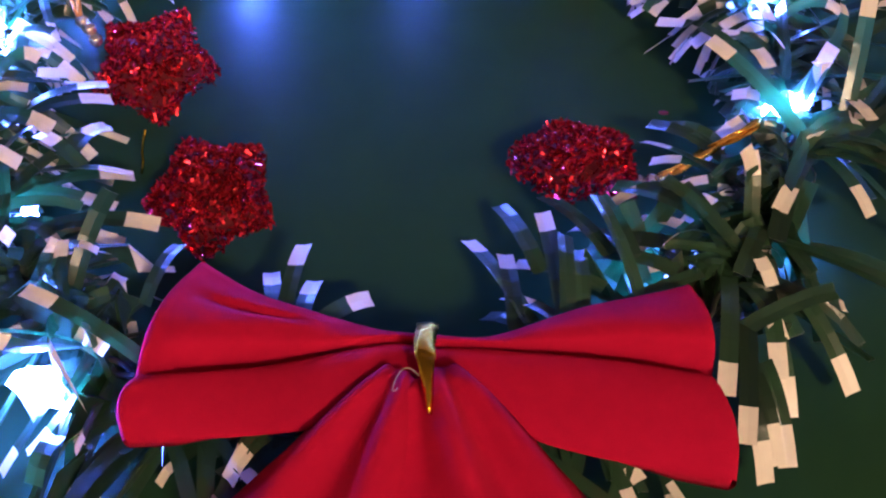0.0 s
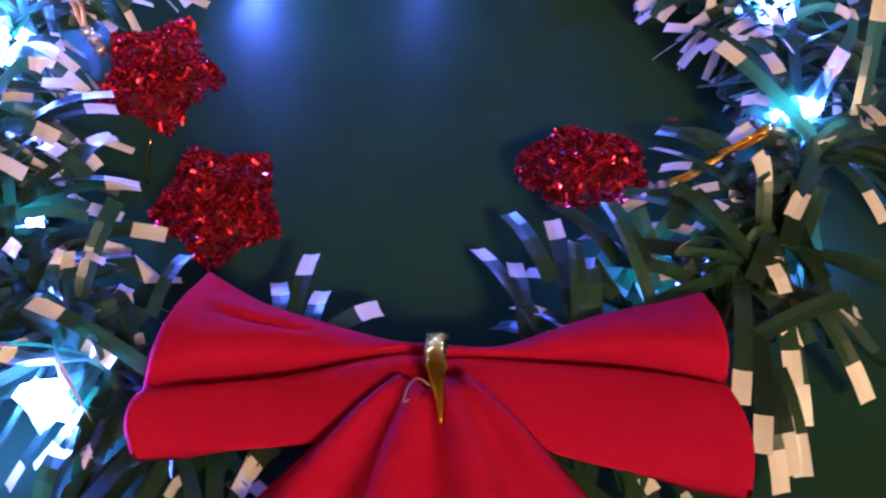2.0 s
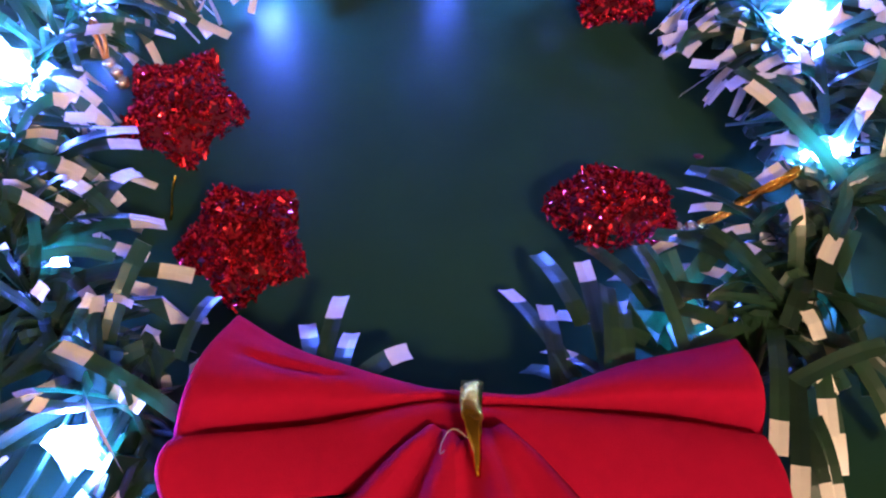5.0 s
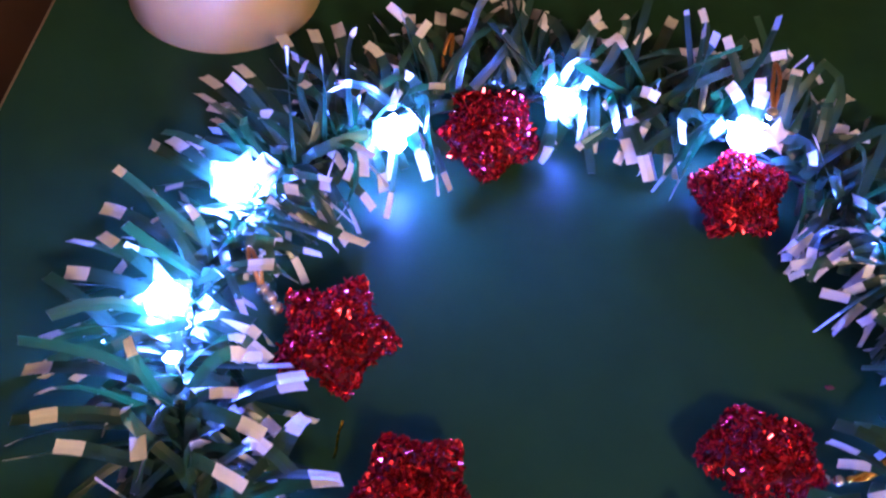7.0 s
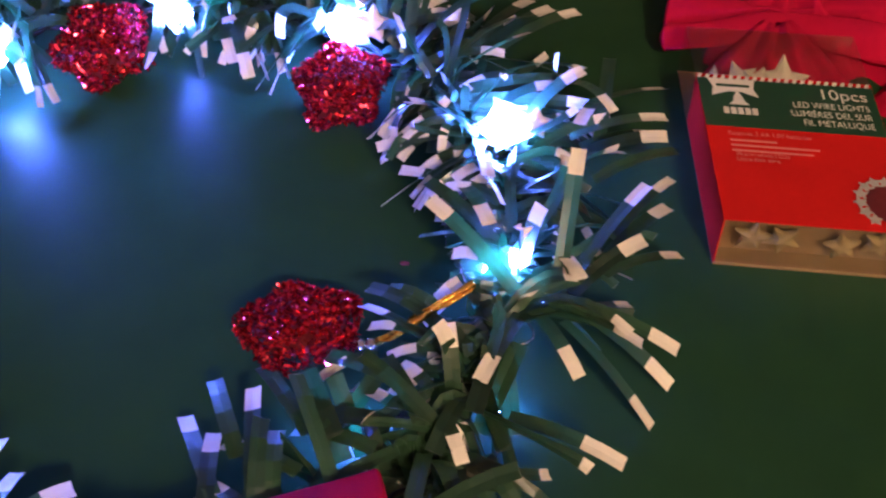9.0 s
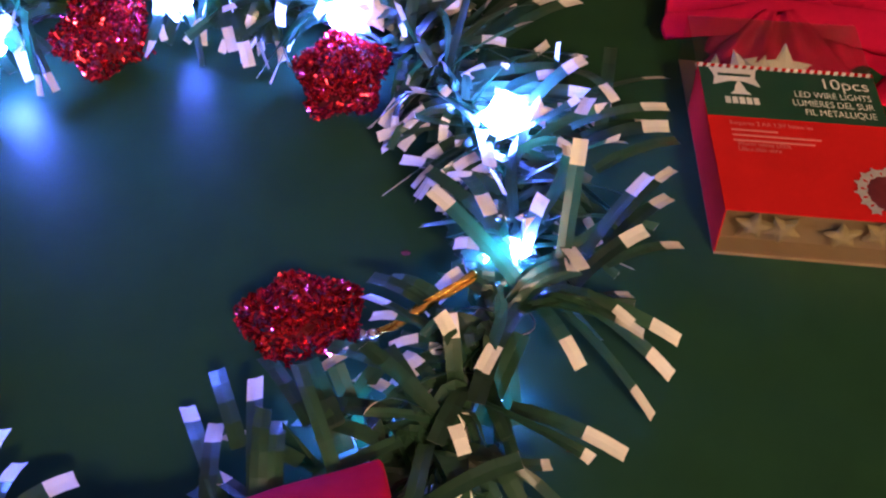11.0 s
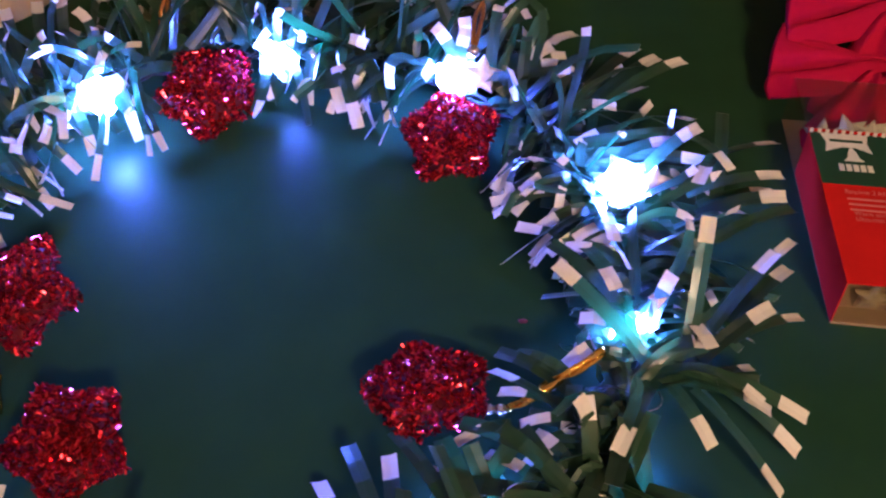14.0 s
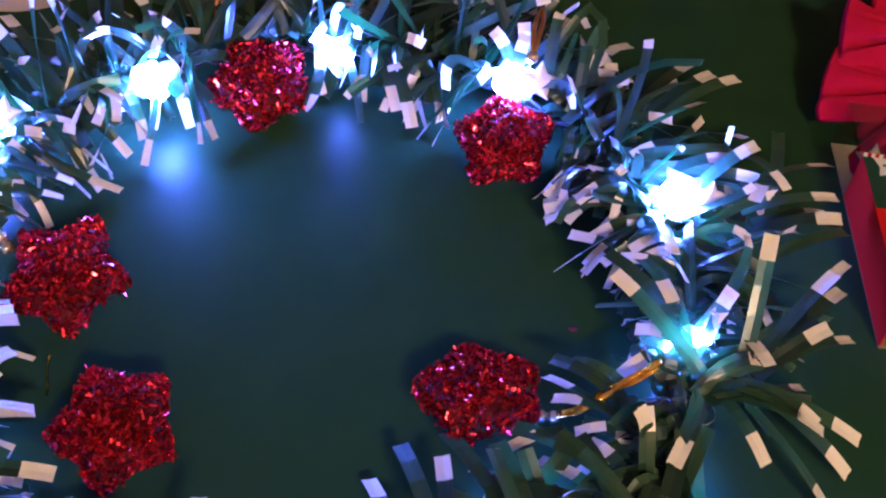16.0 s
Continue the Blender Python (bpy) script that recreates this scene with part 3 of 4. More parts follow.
aimed_strip((0.0960, -0.0960, 0.012), (0.0840, -0.0720), lift=0.0, tip_len=0.0, width=0.0066)

# the bush itself
STRIPS_SINGLE, STRIPS_JOINED = 195, 680
for k in range(STRIPS_SINGLE):
    a = 2 * math.pi * (k + rng.random()) / STRIPS_SINGLE
    made = random_strip(a)
    if made is None:
        continue
    v, f, i = made
    link("strip", v, f, [GREEN_FILM, WHITE_TIP], wreath, index=i, smooth=False)
allv, allf, alli = [], [], []
EXTRA = 150
for k in range(STRIPS_JOINED + EXTRA):
    a = 2 * math.pi * (k + rng.random()) / STRIPS_JOINED
    if k >= STRIPS_JOINED:
        a = (rng.uniform(0.05, 0.75), rng.uniform(1.0, 2.4), rng.uniform(-0.6, -0.1))[k % 3]
    made = random_strip(a)
    if made is None:
        continue
    v, f, i = made
    n0 = len(allv)
    allv += v
    allf += [tuple(q + n0 for q in face) for face in f]
    alli += i
# short dark strips close round the core
for k in range(700):
    a = 2 * math.pi * (k + rng.random()) / 700
    radial, tangent = Vector((math.cos(a), math.sin(a), 0)), Vector((-math.sin(a), math.cos(a), 0))
    psi = rng.uniform(0, math.pi)
    d = (radial * math.cos(psi) + Vector((0, 0, 1)) * math.sin(psi) * 0.5 + tangent * rng.gauss(0, 0.9)).normalized()
    b = core_point(a, 0.018)
    tip = b + d * rng.uniform(0.016, 0.032)
    tip.z = max(0.003, min(tip.z, 0.030) - rng.uniform(0, 0.006))
    v, f, i = ribbon(b, (b + tip) / 2 + Vector((0, 0, 0.006)), tip, rng.uniform(0.004, 0.006), rng.gauss(0, 0.5), 0.0)
    v = [under_bow(q) for q in v]
    if not clear_of_things(v):
        continue
    n0 = len(allv)
    allv += v
    allf += [tuple(q + n0 for q in face) for face in f]
    alli += i
tagged(link("strip_filling", allv, allf, [GREEN_FILM_JOINED, WHITE_TIP_JOINED], wreath, index=alli, smooth=False), kind="stuff")

# ---------------------------------------------------------------- string of star lights
STAR_STEPS = 10


def star_bm(outer, inner, depth, rot=0.0, puff=0.35):
    """A puffed five-pointed star lying flat, its middle at the origin."""
    bm = bmesh.new()
    rings = []
    for scale_r, z in ((0.0, 0.5), (0.45, 0.46), (0.85, 0.28), (1.0, 0.0), (0.85, -0.28), (0.45, -0.46), (0.0, -0.5)):
        if scale_r == 0:
            rings.append([bm.verts.new((0, 0, z * depth))])
            continue
        row = []
        for k in range(STAR_STEPS):
            r = outer if k % 2 == 0 else inner
            a = rot + k * math.pi / 5
            row.append(bm.verts.new((r * scale_r * math.cos(a), r * scale_r * math.sin(a), z * depth)))
        rings.append(row)
    for lo, hi in zip(rings, rings[1:]):
        for k in range(STAR_STEPS):
            k2 = (k + 1) % STAR_STEPS
            if len(lo) == 1:
                bm.faces.new((lo[0], hi[k2], hi[k]))
            elif len(hi) == 1:
                bm.faces.new((lo[k], lo[k2], hi[0]))
            else:
                bm.faces.new((lo[k], lo[k2], hi[k2], hi[k]))
    bmesh.ops.recalc_face_normals(bm, faces=bm.faces[:])
    return bm


string = thing("light_string", 0, 0, 0, "lit string of cool white star lights on thin wire", "string lights")
for k, (x, y, z, r) in enumerate(LIGHTS):
    bm = star_bm(r, r * 0.60, r * 1.1, rot=k * 0.9)
    for v in bm.verts:
        v.co *= 1 + rng.gauss(0, 0.16)
    bmesh.ops.transform(bm, matrix=pose(x, y, z, 52 * math.sin(k * 2.1 + 0.6), 48 * math.cos(k * 1.7), 0), verts=bm.verts[:])
    bulb = part("star_bulb", bm, LED_COVER, string, "clear plastic star over a light, with blue bloom added as emission")
    bm = bmesh.new()
    bmesh.ops.create_icosphere(bm, subdivisions=2, radius=r * 0.56, matrix=pose(x, y, z, 20 * k, 30 * k, 0) @ Matrix.Diagonal((1.35, 1.0, 0.75, 1)))
    for v in bm.verts:
        c = Vector((x, y, z))
        v.co = c + (v.co - c) * (1 + rng.gauss(0, 0.20))
    part("led", bm, LED_CORE, bulb, "bright white light in the star")
for x, y, z, r, rx in ((0.0825, 0.1120, 0.034, 0.0100, 62), (-0.1465, 0.0610, 0.037, 0.0085, 55), (0.1560, 0.0510, 0.033, 0.0080, 70)):
    bm = star_bm(r, r * 0.55, r * 0.5, rot=0.4)
    bmesh.ops.transform(bm, matrix=pose(x, y, z, rx, 12, 0), verts=bm.verts[:])
    part("star_cover", bm, DIM_COVER, string, "unlit clear pinkish plastic star")
for k in range(len(LIGHTS)):
    p, q = Vector(LIGHTS[k][:3]), Vector(LIGHTS[(k + 1) % len(LIGHTS)][:3])
    if k == len(LIGHTS) - 1 or k == 7:
        continue
    pts = []
    for i in range(25):
        s = i / 24
        c = p.lerp(q, s)
        rad = Vector((c.x - CX, c.y - CY, 0))
        aim = RING + 0.012 * math.sin(9 * s + k)
        c = c + rad.normalized() * (aim - rad.length) * math.sin(math.pi * s)
        c.z += (0.018 - c.z) * math.sin(math.pi * s) ** 0.5 + 0.002 * math.sin(17 * s + k)
        pts.append(c)
    v, f = tube(pts, 0.0004, 5)
    link("wire", v, f, SILVER_WIRE, string, "thin coppery silver wire")


# ---------------------------------------------------------------- glitter stars
def glitter_star(x, y, z, rot, tilt=(0, 0), size=0.0310, blunt=0.71):
    """A red glitter star with a tinsel surface."""
    ob = thing("glitter_star", x, y, z, "red tinsel glitter star ornament lying on the green table", "ornament", "red glitter stars on the wreath")
    ob.matrix_basis = pose(x, y, z, tilt[0], tilt[1], 0)
    g = random.Random(int(1000 * (x + 2 * y)) + 5)
    bm = star_bm(size * 0.80, size * 0.60, 0.008, radians(rot))
    part("star_body", bm, RED_BODY, ob, smooth=True)
    verts, faces = [], []
    a0 = radians(rot)
    for k in range(2200):
        while True:
            px, py = g.uniform(-1, 1) * size, g.uniform(-1, 1) * size
            r, a = math.hypot(px, py), (math.atan2(py, px) - a0) % (2 * math.pi / 5)
            fold = abs(a - math.pi / 5) / (math.pi / 5)
            edge = size * (blunt + (0.98 - blunt) * fold ** 1.25)
            if r < edge:
                break
        h = 0.0085 * math.sqrt(max(0, 1 - (r / edge) ** 2.2)) + 0.0005
        top = (1 if g.random() < 0.85 else -0.7) if r < 0.8 * edge else g.choice((1, -0.8))
        rise = top * h + g.uniform(-0.0004, 0.0012)
        if k % 4 == 0:
            push = edge * g.uniform(0.86, 1.0) / max(r, 0.001)
            px, py, rise = px * push, py * push, g.uniform(-0.0055, 0.0035)
        c = Vector((px, py, rise))
        q = Euler((g.gauss(0, 0.8), g.gauss(0, 0.8), g.uniform(0, 6.28))).to_matrix()
        lx, ly = g.uniform(0.0009, 0.0020), g.uniform(0.00035, 0.00065)
        n0 = len(verts)
        for sx, sy in ((-1, -1), (1, -1), (1, 1), (-1, 1)):
            verts.append(c + q @ Vector((sx * lx, sy * ly, 0)))
        faces.append((n0, n0 + 1, n0 + 2, n0 + 3))
    tagged(link("glitter", verts, faces, RED_FLAKE, ob, "shiny red cut-foil glitter flakes", smooth=False), kind="stuff")
    return ob


star_a = glitter_star(-0.1065, -0.0030, 0.0120, -3, (16, -4), size=0.0285, blunt=0.64)
glitter_star(-0.0675, -0.0700, 0.0120, 52, (16, 0), size=0.0260)
star_c = glitter_star(-0.0480, 0.1195, 0.0130, -90, (16, 0), size=0.0272)
star_d = glitter_star(0.0690, 0.0910, 0.0160, -52, (24, -8), size=0.0245)
star_e = glitter_star(0.0672, -0.0420, 0.0130, 180, (-18, 0), size=0.0270, blunt=0.76)


def star_hanger(star, beads, end):
    """Pale gold beads on the star's tip and the coppery cord that runs on into the tinsel."""
    back = star.matrix_basis.inverted()
    for p in beads:
        bm = bmesh.new()
        bmesh.ops.create_uvsphere(bm, u_segments=14, v_segments=9, radius=0.0031, matrix=Matrix.Translation(back @ Vector(p)))
        part("bead", bm, PALE_GOLD, star, "shiny pale gold bead", smooth=True)
    p, q = Vector(beads[-1]), Vector(end)
    for k in (-1, 1):
        pts = [back @ (p.lerp(q, i / 10) + Vector((0.0016 * k * math.sin(math.pi * i / 10), 0.0006 * math.sin(5 * i), 0.004 * math.sin(math.pi * i / 10)))) for i in range(11)]
        v, f = tube(pts, 0.0011, 6)
        link("cord", v, f, GOLD_CORD, star, "twisted coppery gold cord")


star_hanger(star_a, ((-0.1315, 0.0040, 0.0175), (-0.1345, 0.0075, 0.0200), (-0.1380, 0.0105, 0.0215)), (-0.1450, 0.0210, 0.0350))
star_hanger(star_c, ((-0.0655, 0.1380, 0.0180), (-0.0725, 0.1395, 0.0215)), (-0.0700, 0.1560, 0.0400))
star_hanger(star_d, ((0.0785, 0.1150, 0.0460),), (0.0820, 0.1440, 0.0500))
# the fifth star hangs on a loop of crumpled gold foil
back = star_e.matrix_basis.inverted()
for p in ((0.0905, -0.0505, 0.0140), (0.0950, -0.0515, 0.0160)):
    bm = bmesh.new()
    bmesh.ops.create_uvsphere(bm, u_segments=14, v_segments=9, radius=0.0025, matrix=Matrix.Translation(back @ Vector(p)))
    part("bead", bm, PALE_GOLD, star_e, "shiny pale gold bead", smooth=True)
for strand in (-1, 0, 1):
    verts, faces = [], []
    for i in range(25):
        t = i / 24
        c = Vector((0.0970 + 0.0360 * t, -0.0525 + 0.0190 * t ** 1.45, 0.0190 + 0.0125 * t + 0.0030 * math.sin(math.pi * t)))
        along_loop, across = Vector((0.88, 0.45, 0.2)).normalized(), Vector((-0.45, 0.88, 0))
        turn = 5.5 * t + 1.3 * strand + 0.5 * math.sin(13 * t + strand)
        spread = across * strand * 0.0013 * math.sin(math.pi * (0.15 + 0.85 * t)) + Vector((0, 0, 0.0009 * strand * math.cos(7 * t)))
        w = (across * math.cos(turn) + along_loop.cross(across) * math.sin(turn)) * 0.0014
        verts += [back @ (c + spread - w), back @ (c + spread + w)]
    faces = [(2 * i, 2 * i + 1, 2 * i + 3, 2 * i + 2) for i in range(24)]
    cord = link("cord", verts, faces, GOLD_LOOP, star_e, "crumpled shiny gold foil loop")
    cord.modifiers.new("thick", "SOLIDIFY").thickness = 0.0003

hook = [(-0.1003 + 0.0027 * i / 8 + 0.0003 * math.sin(i), -0.0542 + 0.0074 * i / 8, 0.003 + 0.017 * i / 8) for i in range(9)]
v, f = tube(hook, 0.0006, 5)
tagged(link("wire_hook", v, f, GOLD_FOIL), "thin bent gold wire hook standing in the tinsel", "hook")


# ---------------------------------------------------------------- velvet bow
def along(points, x):
    """A smooth line through points (x, y), read at x."""
    for k in range(len(points) - 1):
        if x <= points[k + 1][0] or k == len(points) - 2:
            break
    (x1, y1), (x2, y2) = points[k], points[k + 1]
    x0, y0 = points[max(k - 1, 0)]
    x3, y3 = points[min(k + 2, len(points) - 1)]
    m1, m2 = (y2 - y0) / max(x2 - x0, 1e-6), (y3 - y1) / max(x3 - x1, 1e-6)
    h = x2 - x1
    t = (x - x1) / h
    return (2 * t ** 3 - 3 * t * t + 1) * y1 + (t ** 3 - 2 * t * t + t) * h * m1 + (3 * t * t - 2 * t ** 3) * y2 + (t ** 3 - t * t) * h * m2


# upper edge, crease and lower edge of each loop, from the knot outwards
LOOPS = {1: (((0.0, 0.0095), (0.0185, 0.0110), (0.0525, 0.0260), (0.0830, 0.0375)), ((0.0, 0.0030), (0.0185, 0.0045), (0.055, 0.0035), (0.0875, 0.0015)),
             ((0.0, -0.0060), (0.0200, -0.0170), (0.0405, -0.0255), (0.0920, -0.0325))),
         -1: (((0.0, 0.0095), (0.0095, 0.0100), (0.0505, 0.0190), (0.0765, 0.0325)), ((0.0, 0.0030), (0.0095, 0.0040), (0.0480, -0.0075), (0.0855, -0.0160)),
              ((0.0, -0.0060), (0.0180, -0.0190), (0.0335, -0.0275), (0.0845, -0.0345)))}


def loop_surface(side):
    """One flattened velvet loop: a lower panel, a deep crease, a puffed upper panel, a rolled outer end and a flat back."""
    upper, crease, lower = LOOPS[side]
    low_n, up_n, cols = 22, 26, 40
    count = low_n + up_n + 1
    verts, faces = [], []
    rows = []
    for c in range(cols + 1):
        s = c / cols
        row = []
        for r in range(count):
            if r <= low_n:
                u = r / low_n
                x = s * (lower[-1][0] + (crease[-1][0] - lower[-1][0]) * u + 0.0030 * math.sin(math.pi * u))
                y = along(lower, s * lower[-1][0]) * (1 - u) + along(crease, s * crease[-1][0]) * u
                z = 0.0045 - 0.0050 * (1 - u) ** 3 * min(1, 2.5 * s) - 0.0015 * u ** 10
                z += 0.0012 * math.sin(7 * s + 2.4 * u + side) * s
            else:
                u = (r - low_n) / up_n
                x = s * (crease[-1][0] + (upper[-1][0] - crease[-1][0]) * u ** 1.5 + 0.0016 * math.sin(math.pi * u))
                y = along(crease, s * crease[-1][0]) * (1 - u) + along(upper, s * upper[-1][0]) * u
                reach = min(1, 0.45 + 3 * s) * (1 - (0.90 if side < 0 else 0.35) * max(0, (s - 0.62) / 0.38) ** 1.5)
                z = 0.0030 - 0.0135 * reach * math.exp(-((u - 0.09) / 0.12) ** 2) + 0.0040 * math.sin(math.pi * min(1, u * 1.1)) * s - 0.0030 * u ** 6
                if side < 0:
                    z -= 0.0028 * math.sin(math.pi * min(1, max(0, (s - 0.45) / 0.5))) * math.exp(-((u - 0.80 + 0.10 * s) / 0.055) ** 2)
                z += 0.0008 * math.sin(9 * s + 3.0 * u)
            row.append((side * x, y, z))
        rows.append(row)
    # the end rolls over and the back runs flat to the knot again
    for k in range(1, 7):
        a = math.pi * k / 6
        row = []
        for x, y, z in rows[cols]:
            bottom = min(z - 0.004, -0.0060)
            mid, half = (z + bottom) / 2, (z - bottom) / 2
            row.append((x + side * 0.0018 * math.sin(a), y * (1 - 0.01 * math.sin(a)), mid + half * math.cos(a)))
        rows.append(row)
    for c in range(6, -1, -1):
        s = c / 7
        rows.append([(x * s, y * (0.25 + 0.75 * s), min(z, -0.0095)) for x, y, z in rows[cols + 6]])
    for row in rows:
        verts += row
    for c in range(len(rows) - 1):
        for r in range(count - 1):
            quad = (c * count + r, c * count + r + 1, (c + 1) * count + r + 1, (c + 1) * count + r)
            faces.append(quad if side < 0 else quad[::-1])
    # long sides closed between front and back
    for c in range(cols):
        back = cols + 6 + round((cols - c) / cols * 7)
        back2 = cols + 6 + round((cols - c - 1) / cols * 7)
        for r in (0, count - 1):
            ring = [c * count + r, (c + 1) * count + r, back2 * count + r] + ([back * count + r] if back != back2 else [])
            faces.append(tuple(ring) if (r == 0) == (side < 0) else tuple(ring[::-1]))
    return verts, faces


def bow(name, x, y, z, rz, label, group="", tied=True):
    ob = thing(name, x, y, z, label, "bow", group, rz)
    for side in (-1, 1):
        verts, faces = loop_surface(side)
        link("loop", verts, faces, RED_VELVET, ob)
    for side in (-1, 1):
        verts, faces = [], []
        rows, cs = 24, 20
        for j in range(rows + 1):
            s = j / rows
            mid = Vector((side * (0.005 + 0.050 * s) + 0.012 * s, -0.010 - 0.150 * s, 0.009 - 0.012 * s - 0.018 * s * s))
            half = 0.008 + 0.041 * min(1, s * 2.2) ** 0.8
            for c in range(cs + 1):
                v = 2 * c / cs - 1
                fold = (0.0050 * math.cos(2.6 * math.pi * v + side) + 0.003 * math.cos(math.pi * v)) * (1 - 0.6 * s) * min(1, 5 * s + 0.2)
                verts.append((mid.x + half * v, mid.y + 0.004 * v * side, mid.z + fold + 0.003 * (side > 0) - 0.004 * abs(v) ** 3))
        for j in range(rows):
            for c in range(cs):
                a = j * (cs + 1) + c
                faces.append((a, a + cs + 1, a + cs + 2, a + 1))
        tail = link("tail", verts, faces, RED_VELVET, ob)
        solid = tail.modifiers.new("thick", "SOLIDIFY")
        solid.thickness = 0.0012
    if not tied:
        return ob
    verts, faces = [], []
    for j in range(21):
        s = j / 20
        yy, zz = 0.0085 - 0.0340 * s, 0.0085 + 0.0075 * math.sin(math.pi * s * 0.85)
        half = 0.0035 * (1 - 0.2 * s) if s < 0.55 else 0.0036 * (1.25 - s)
        lean = 0.006 * max(0, s - 0.35)
        for c in (-1, -0.4, 0.3, 1):
            verts.append((0.0005 + lean + half * c, yy, zz + 0.0008 * (1 - c * c) + 0.0006 * math.sin(9 * s + 3 * c)))
    for j in range(20):
        for c in range(3):
            a = 4 * j + c
            faces.append((a, a + 4, a + 5, a + 1))
    tie = link("tie", verts, faces, GOLD_FOIL, ob, "shiny gold foil tie")
    solid = tie.modifiers.new("thick", "SOLIDIFY")
    solid.thickness = 0.0004
    pts = [(0.000 - 0.007 * math.sin(2.2 * i / 12), -0.014 - 0.004 * i / 12 + 0.003 * math.sin(6 * i / 12), 0.014 + 0.001 * math.sin(3 * i / 12)) for i in range(13)]
    v, f = tube(pts, 0.00022, 4)
    link("thread", v, f, VELVET_BACK, ob, "loose pale frayed thread")
    return ob


bow("velvet_bow", 0.0195, -0.1500, 0.034, 0, "large red velvet bow tied with gold foil on the wreath")
# spare bows in a loose pile behind the box
for x, y, z, rx, rz, scale in ((0.2720, 0.1420, 0.0180, 22, -6, 0.60), (0.3620, 0.1330, 0.0180, 20, -14, 0.60), (0.2800, 0.1720, 0.0300, 30, 4, 0.60),
                               (0.3480, 0.1680, 0.0320, 28, -10, 0.60), (0.3000, 0.2040, 0.0330, 30, 8, 0.62), (0.3780, 0.1980, 0.0330, 26, -4, 0.60)):
    spare = bow("velvet_bow", x, y, z, rz, "small red velvet bow lying in a pile behind the box", "spare bows behind the box", tied=False)
    spare.matrix_basis = pose(x, y, z, rx, 0, rz) @ Matrix.Scale(scale, 4)

# ---------------------------------------------------------------- roll of tape
roll = thing("tape_roll", -0.1955, 0.2200, 0, "wide cream tape roll standing on the green table", "tape")


def ring_shape(r0, r1, z0, z1, soft_edge=0.0015, seg=72):
    verts, faces = [], []
    prof = [(r0, z0), (r1 - soft_edge, z0), (r1, z0 + soft_edge), (r1, z1 - soft_edge), (r1 - soft_edge, z1), (r0, z1)]
    for k in range(seg):
        a = 2 * math.pi * k / seg
        for r, z in prof:
            verts.append((r * math.cos(a), r * math.sin(a), z))
    m = len(prof)
    for k in range(seg):
        for i in range(m):
            a, b = k * m + i, k * m + (i + 1) % m
            c, d = ((k + 1) % seg) * m + (i + 1) % m, ((k + 1) % seg) * m + i
            faces.append((a, d, c, b))
    return verts, faces


v, f = ring_shape(0.0450, 0.0520, 0, 0.050)
link("tape_winding", v, f, TAPE, roll, "smooth cream tape")
v, f = ring_shape(0.0420, 0.0449, 0.0005, 0.0495, 0.0006)
link("core", v, f, CARDBOARD, roll, "brown cardboard core")

# ---------------------------------------------------------------- box of lights
BX, BY, BW, BL_, BH = 0.2300, 0.0050, 0.0750, 0.1180, 0.0272
LABEL = 0.0835
carton = thing("light_box", BX, BY, 0, "red and green box of star lights with clear windows", "box", rz=-2.2)
T = 0.0006


def slab(name, x0, x1, y0, y1, z0, z1, mat, parent=carton, label=""):
    return part(name, box_bm(x0, x1, y0, y1, z0, z1), mat, parent, label)


slab("base_panel", 0, BW, 0, BL_, 0, T, KRAFT)
slab("side_panel", 0, T, 0, LABEL, T, BH, CARD_RED)
slab("side_panel", BW - T, BW, 0, LABEL, T, BH, CARD_RED)
front = slab("front_panel", 0, BW, 0, LABEL, BH, BH + T, CARD_RED)
slab("green_band", 0.0002, BW - 0.0002, 0.0530, LABEL, BH + T, BH + T + 0.0002, CARD_GREEN, front)
slab("end_window", T, BW - T, 0.0004, 0.0008, T, BH, FILM, label="clear plastic end window")
slab("end_strip", 0, BW, -0.0002, 0.0004, 0, 0.0016, KRAFT)
slab("inner_tray", T, BW - T, 0.0090, 0.0096, T, BH - 0.001, KRAFT)
slab("top_window", 0, BW, LABEL, BL_, BH, BH + 0.0003, FILM, label="clear plastic window")
slab("side_window", 0, 0.0003, LABEL, BL_, T, BH, FILM)
slab("side_window", BW - 0.0003, BW, LABEL, BL_, T, BH, FILM)
slab("far_window", 0, BW, BL_ - 0.0003, BL_, T, BH, FILM)
for k in range(22):
    w = BW / 22
    bm = bmesh.new()
    z = BH + T + 0.0003
    y0 = LABEL - 0.0008
    quad = [bm.verts.new(p) for p in ((k * w, y0, z), (k * w + w * 0.5, y0, z), (k * w + w * 0.8, y0 + 0.0026, z), (k * w + w * 0.3, y0 + 0.0026, z))]
    bm.faces.new(quad)
    part("stripe", bm, CARD_WHITE, front)
slab("stripe_band", 0, BW, LABEL - 0.0008, LABEL + 0.0018, BH + T, BH + T + 0.0002, CARD_RED, front)


def words(text, x, y, size, mat, align="LEFT", squeeze=1.0):
    cu = bpy.data.curves.new("text", "FONT")
    cu.body, cu.size, cu.align_x = text, size, align
    tmp = bpy.data.objects.new("text", cu)
    scene.collection.objects.link(tmp)
    bpy.context.view_layer.update()
    me = bpy.data.meshes.new_from_object(tmp.evaluated_get(bpy.context.evaluated_depsgraph_get()))
    bpy.data.objects.remove(tmp)
    me.materials.clear()
    me.materials.append(mat)
    ob = new("lettering", me)
    ob.parent = front
    ob.matrix_basis = pose(x, y, BH + T + 0.0006) @ Matrix.Diagonal((squeeze, 1, 1, 1))
    return ob


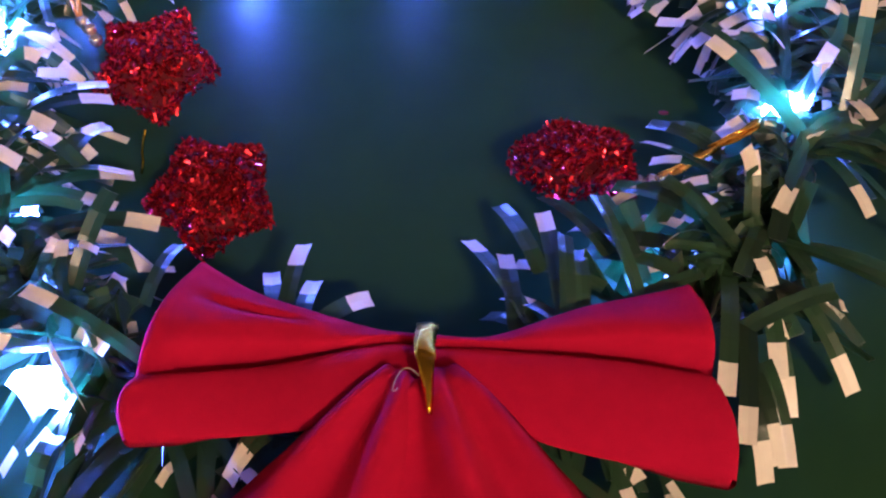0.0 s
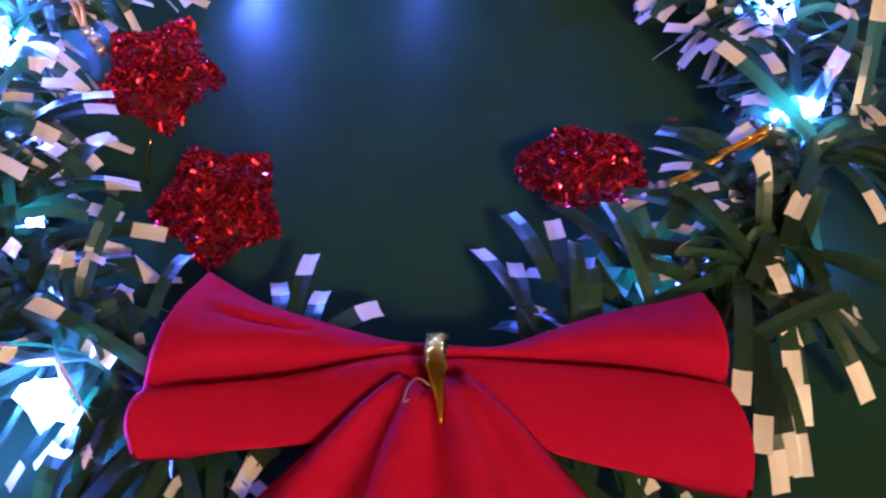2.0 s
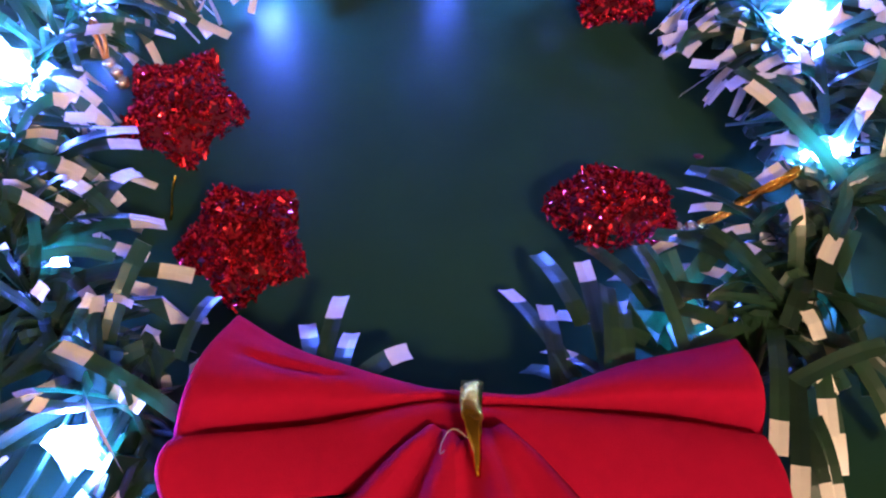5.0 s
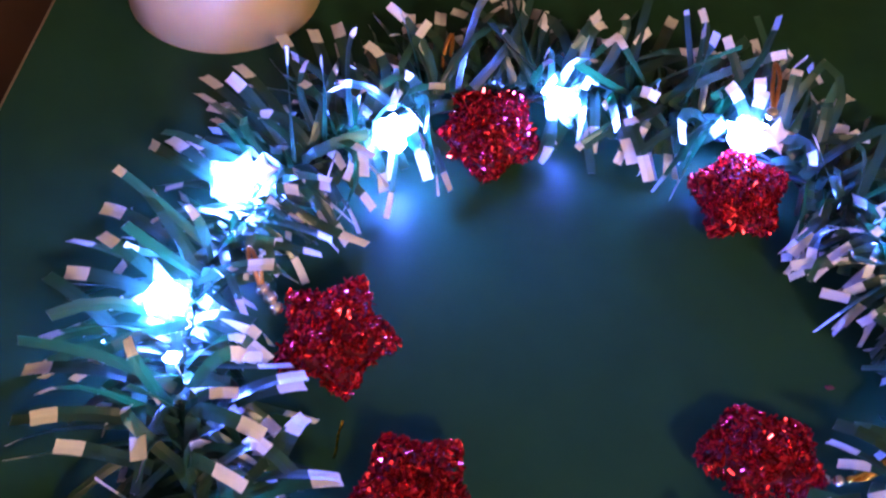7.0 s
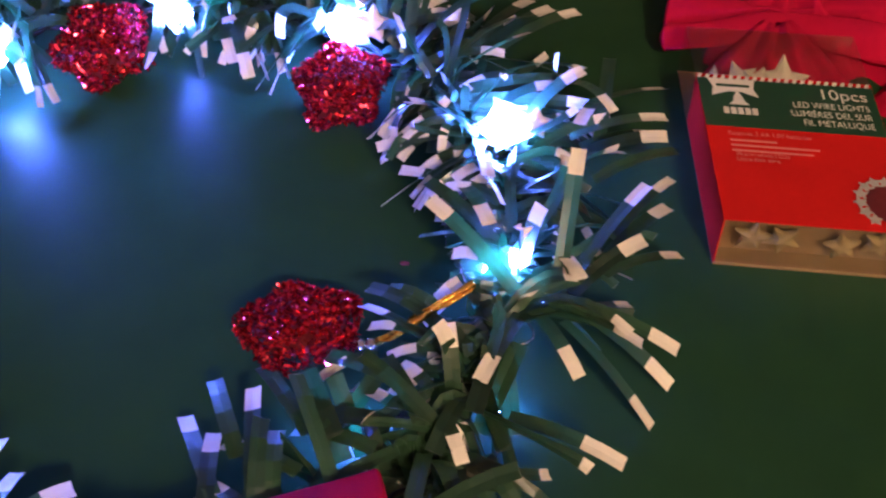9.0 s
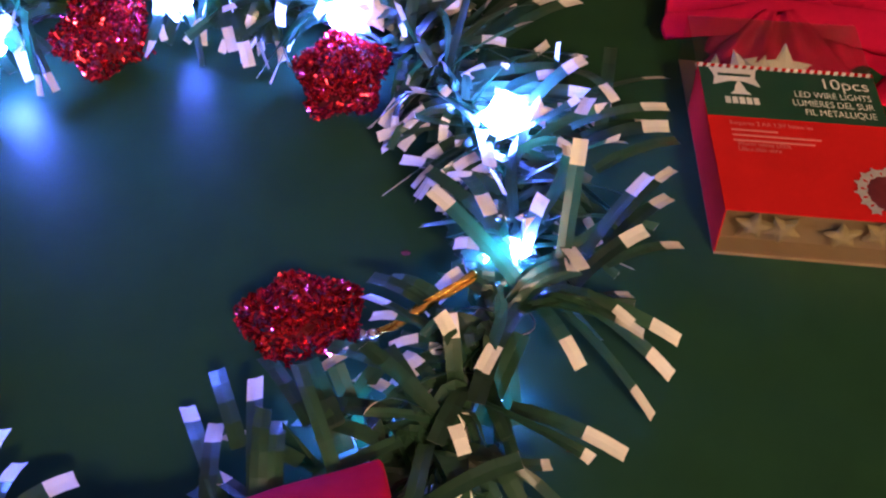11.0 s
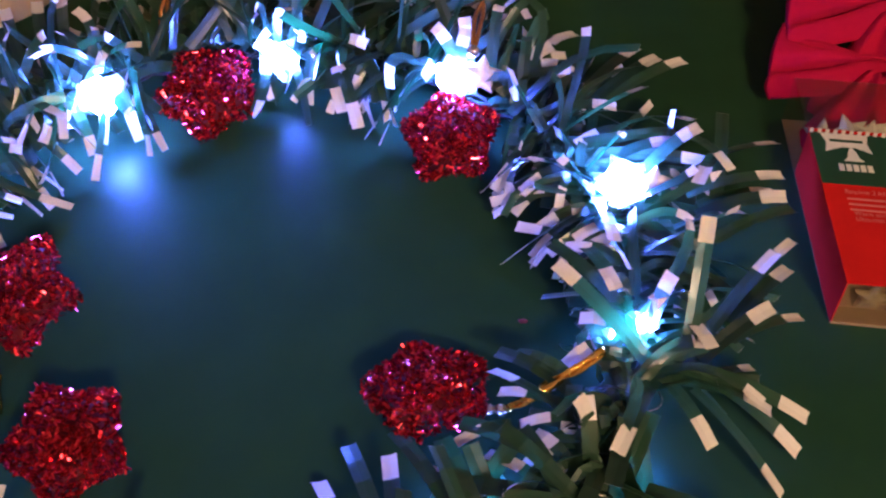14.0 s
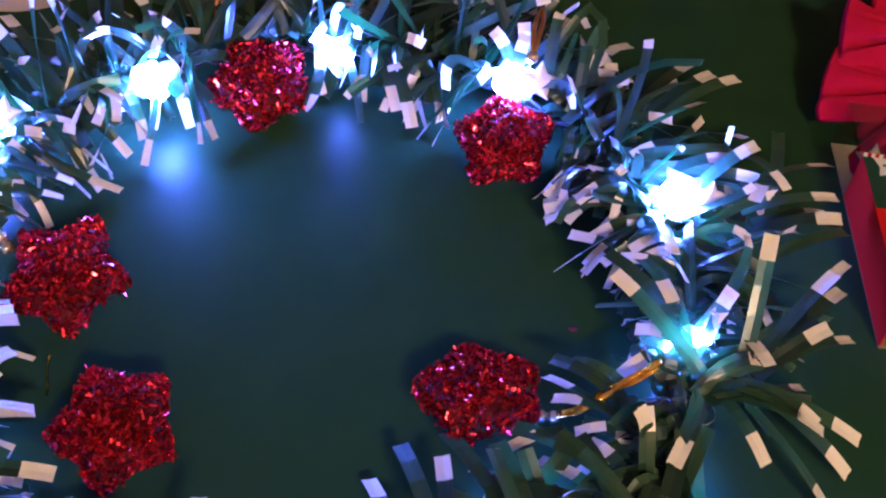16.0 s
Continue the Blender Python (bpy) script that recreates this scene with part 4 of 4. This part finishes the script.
words("10pcs", BW - 0.0035, 0.0735, 0.0090, CARD_WHITE, "RIGHT", 1.0)
words("LED WIRE LIGHTS", BW - 0.0040, 0.0672, 0.0052, CARD_WHITE, "RIGHT", 0.78)
words("LUMI\u00c8RES DEL SUR", BW - 0.0040, 0.0618, 0.0052, CARD_WHITE, "RIGHT", 0.78)
words("FIL M\u00c9TALLIQUE", BW - 0.0040, 0.0564, 0.0052, CARD_WHITE, "RIGHT", 0.78)
words("Requires 2 AA 1.5V batteries", 0.0085, 0.0475, 0.0034, CARD_PINK, "LEFT", 0.85)
words("Warm white LEDs", 0.0100, 0.0355, 0.0034, CARD_PINK, "LEFT", 0.85)
words("Ultra-thin wire", 0.0100, 0.0325, 0.0034, CARD_PINK, "LEFT", 0.85)
for k, w in enumerate((0.019, 0.036, 0.033)):
    slab("print_bar", 0.0090, 0.0090 + w, 0.0446 - 0.0030 * k, 0.0454 - 0.0030 * k, BH + T, BH + T + 0.0003, CARD_PINK, front)


def flat(name, points, mat, z=BH + T + 0.0005):
    bm = bmesh.new()
    bm.faces.new([bm.verts.new((x, y, z)) for x, y in points])
    return part(name, bm, mat, front)


# maker's mark as plain shapes: a plaque, a tree and a bar
flat("mark", [(0.0043, 0.0826), (0.0062, 0.0770), (0.0050, 0.0715), (0.0125, 0.0745), (0.0180, 0.0745), (0.0250, 0.0715), (0.0235, 0.0770), (0.0248, 0.0826)], CARD_WHITE)
flat("mark", [(0.0116, 0.0662), (0.0206, 0.0662), (0.0186, 0.0684), (0.0180, 0.0712), (0.0161, 0.0752), (0.0142, 0.0712), (0.0136, 0.0684)], CARD_WHITE, BH + T + 0.0007)
for k in range(5):
    slab("mark_bar", 0.0090 + 0.0030 * k, 0.0112 + 0.0030 * k, 0.0608, 0.0646, BH + T + 0.0002, BH + T + 0.0005, CARD_WHITE, front)
slab("mark_bar", 0.0078, 0.0218, 0.0776, 0.0790, BH + T + 0.0005, BH + T + 0.0007, CARD_GREEN, front)
# printed picture of a wreath
flat("print_disc", [(0.066 + 0.0085 * math.cos(a * math.pi / 12), 0.014 + 0.010 * math.sin(a * math.pi / 12)) for a in range(24) if 0.066 + 0.0085 * math.cos(a * math.pi / 12) < BW], PRINT_DARK_RED)
for k in range(11):
    a = radians(60 + 24 * k)
    cx, cy = 0.066 + 0.0108 * math.cos(a), 0.014 + 0.0118 * math.sin(a)
    if cx > BW - 0.003 or cy < 0.003:
        continue
    flat("print_star", [(cx + (0.0033 if q % 2 == 0 else 0.0018) * math.cos(q * math.pi / 5 + a), cy + (0.0033 if q % 2 == 0 else 0.0018) * math.sin(q * math.pi / 5 + a)) for q in range(10)], PRINT_GREY, BH + T + 0.0008)

# clear stars inside the box
for k, (x, y, z, r, rx, rz) in enumerate(((0.010, 0.092, 0.016, 0.0095, 40, 10), (0.022, 0.095, 0.017, 0.0100, 60, 40), (0.030, 0.092, 0.019, 0.0090, 30, 70),
                                         (0.041, 0.0945, 0.018, 0.0130, 55, 18), (0.014, 0.0045, 0.014, 0.0085, 88, 10), (0.026, 0.0048, 0.013, 0.0085, 88, 50),
                                         (0.050, 0.0046, 0.012, 0.0080, 88, 30), (0.064, 0.0046, 0.015, 0.0080, 88, 0))):
    bm = star_bm(r, r * 0.5, 0.0045, radians(rz))
    bmesh.ops.transform(bm, matrix=pose(x, y, z, rx, 0, 0), verts=bm.verts[:])
    part("star_cover", bm, STAR_PLASTIC if k < 4 else STAR_GOLD, carton, "clear iridescent plastic star")

# the thin carton is squashed a little out of square
squash = Matrix(((1, -0.032, 0, 0), (-0.075, 1, 0, 0), (0, 0, 1, 0), (0, 0, 0, 1)))
carton.matrix_basis = pose(BX, BY, 0, 0, 0, 0)
for panel in carton.children_recursive:
    panel.data.transform(squash @ panel.matrix_basis)
    panel.matrix_basis = Matrix()
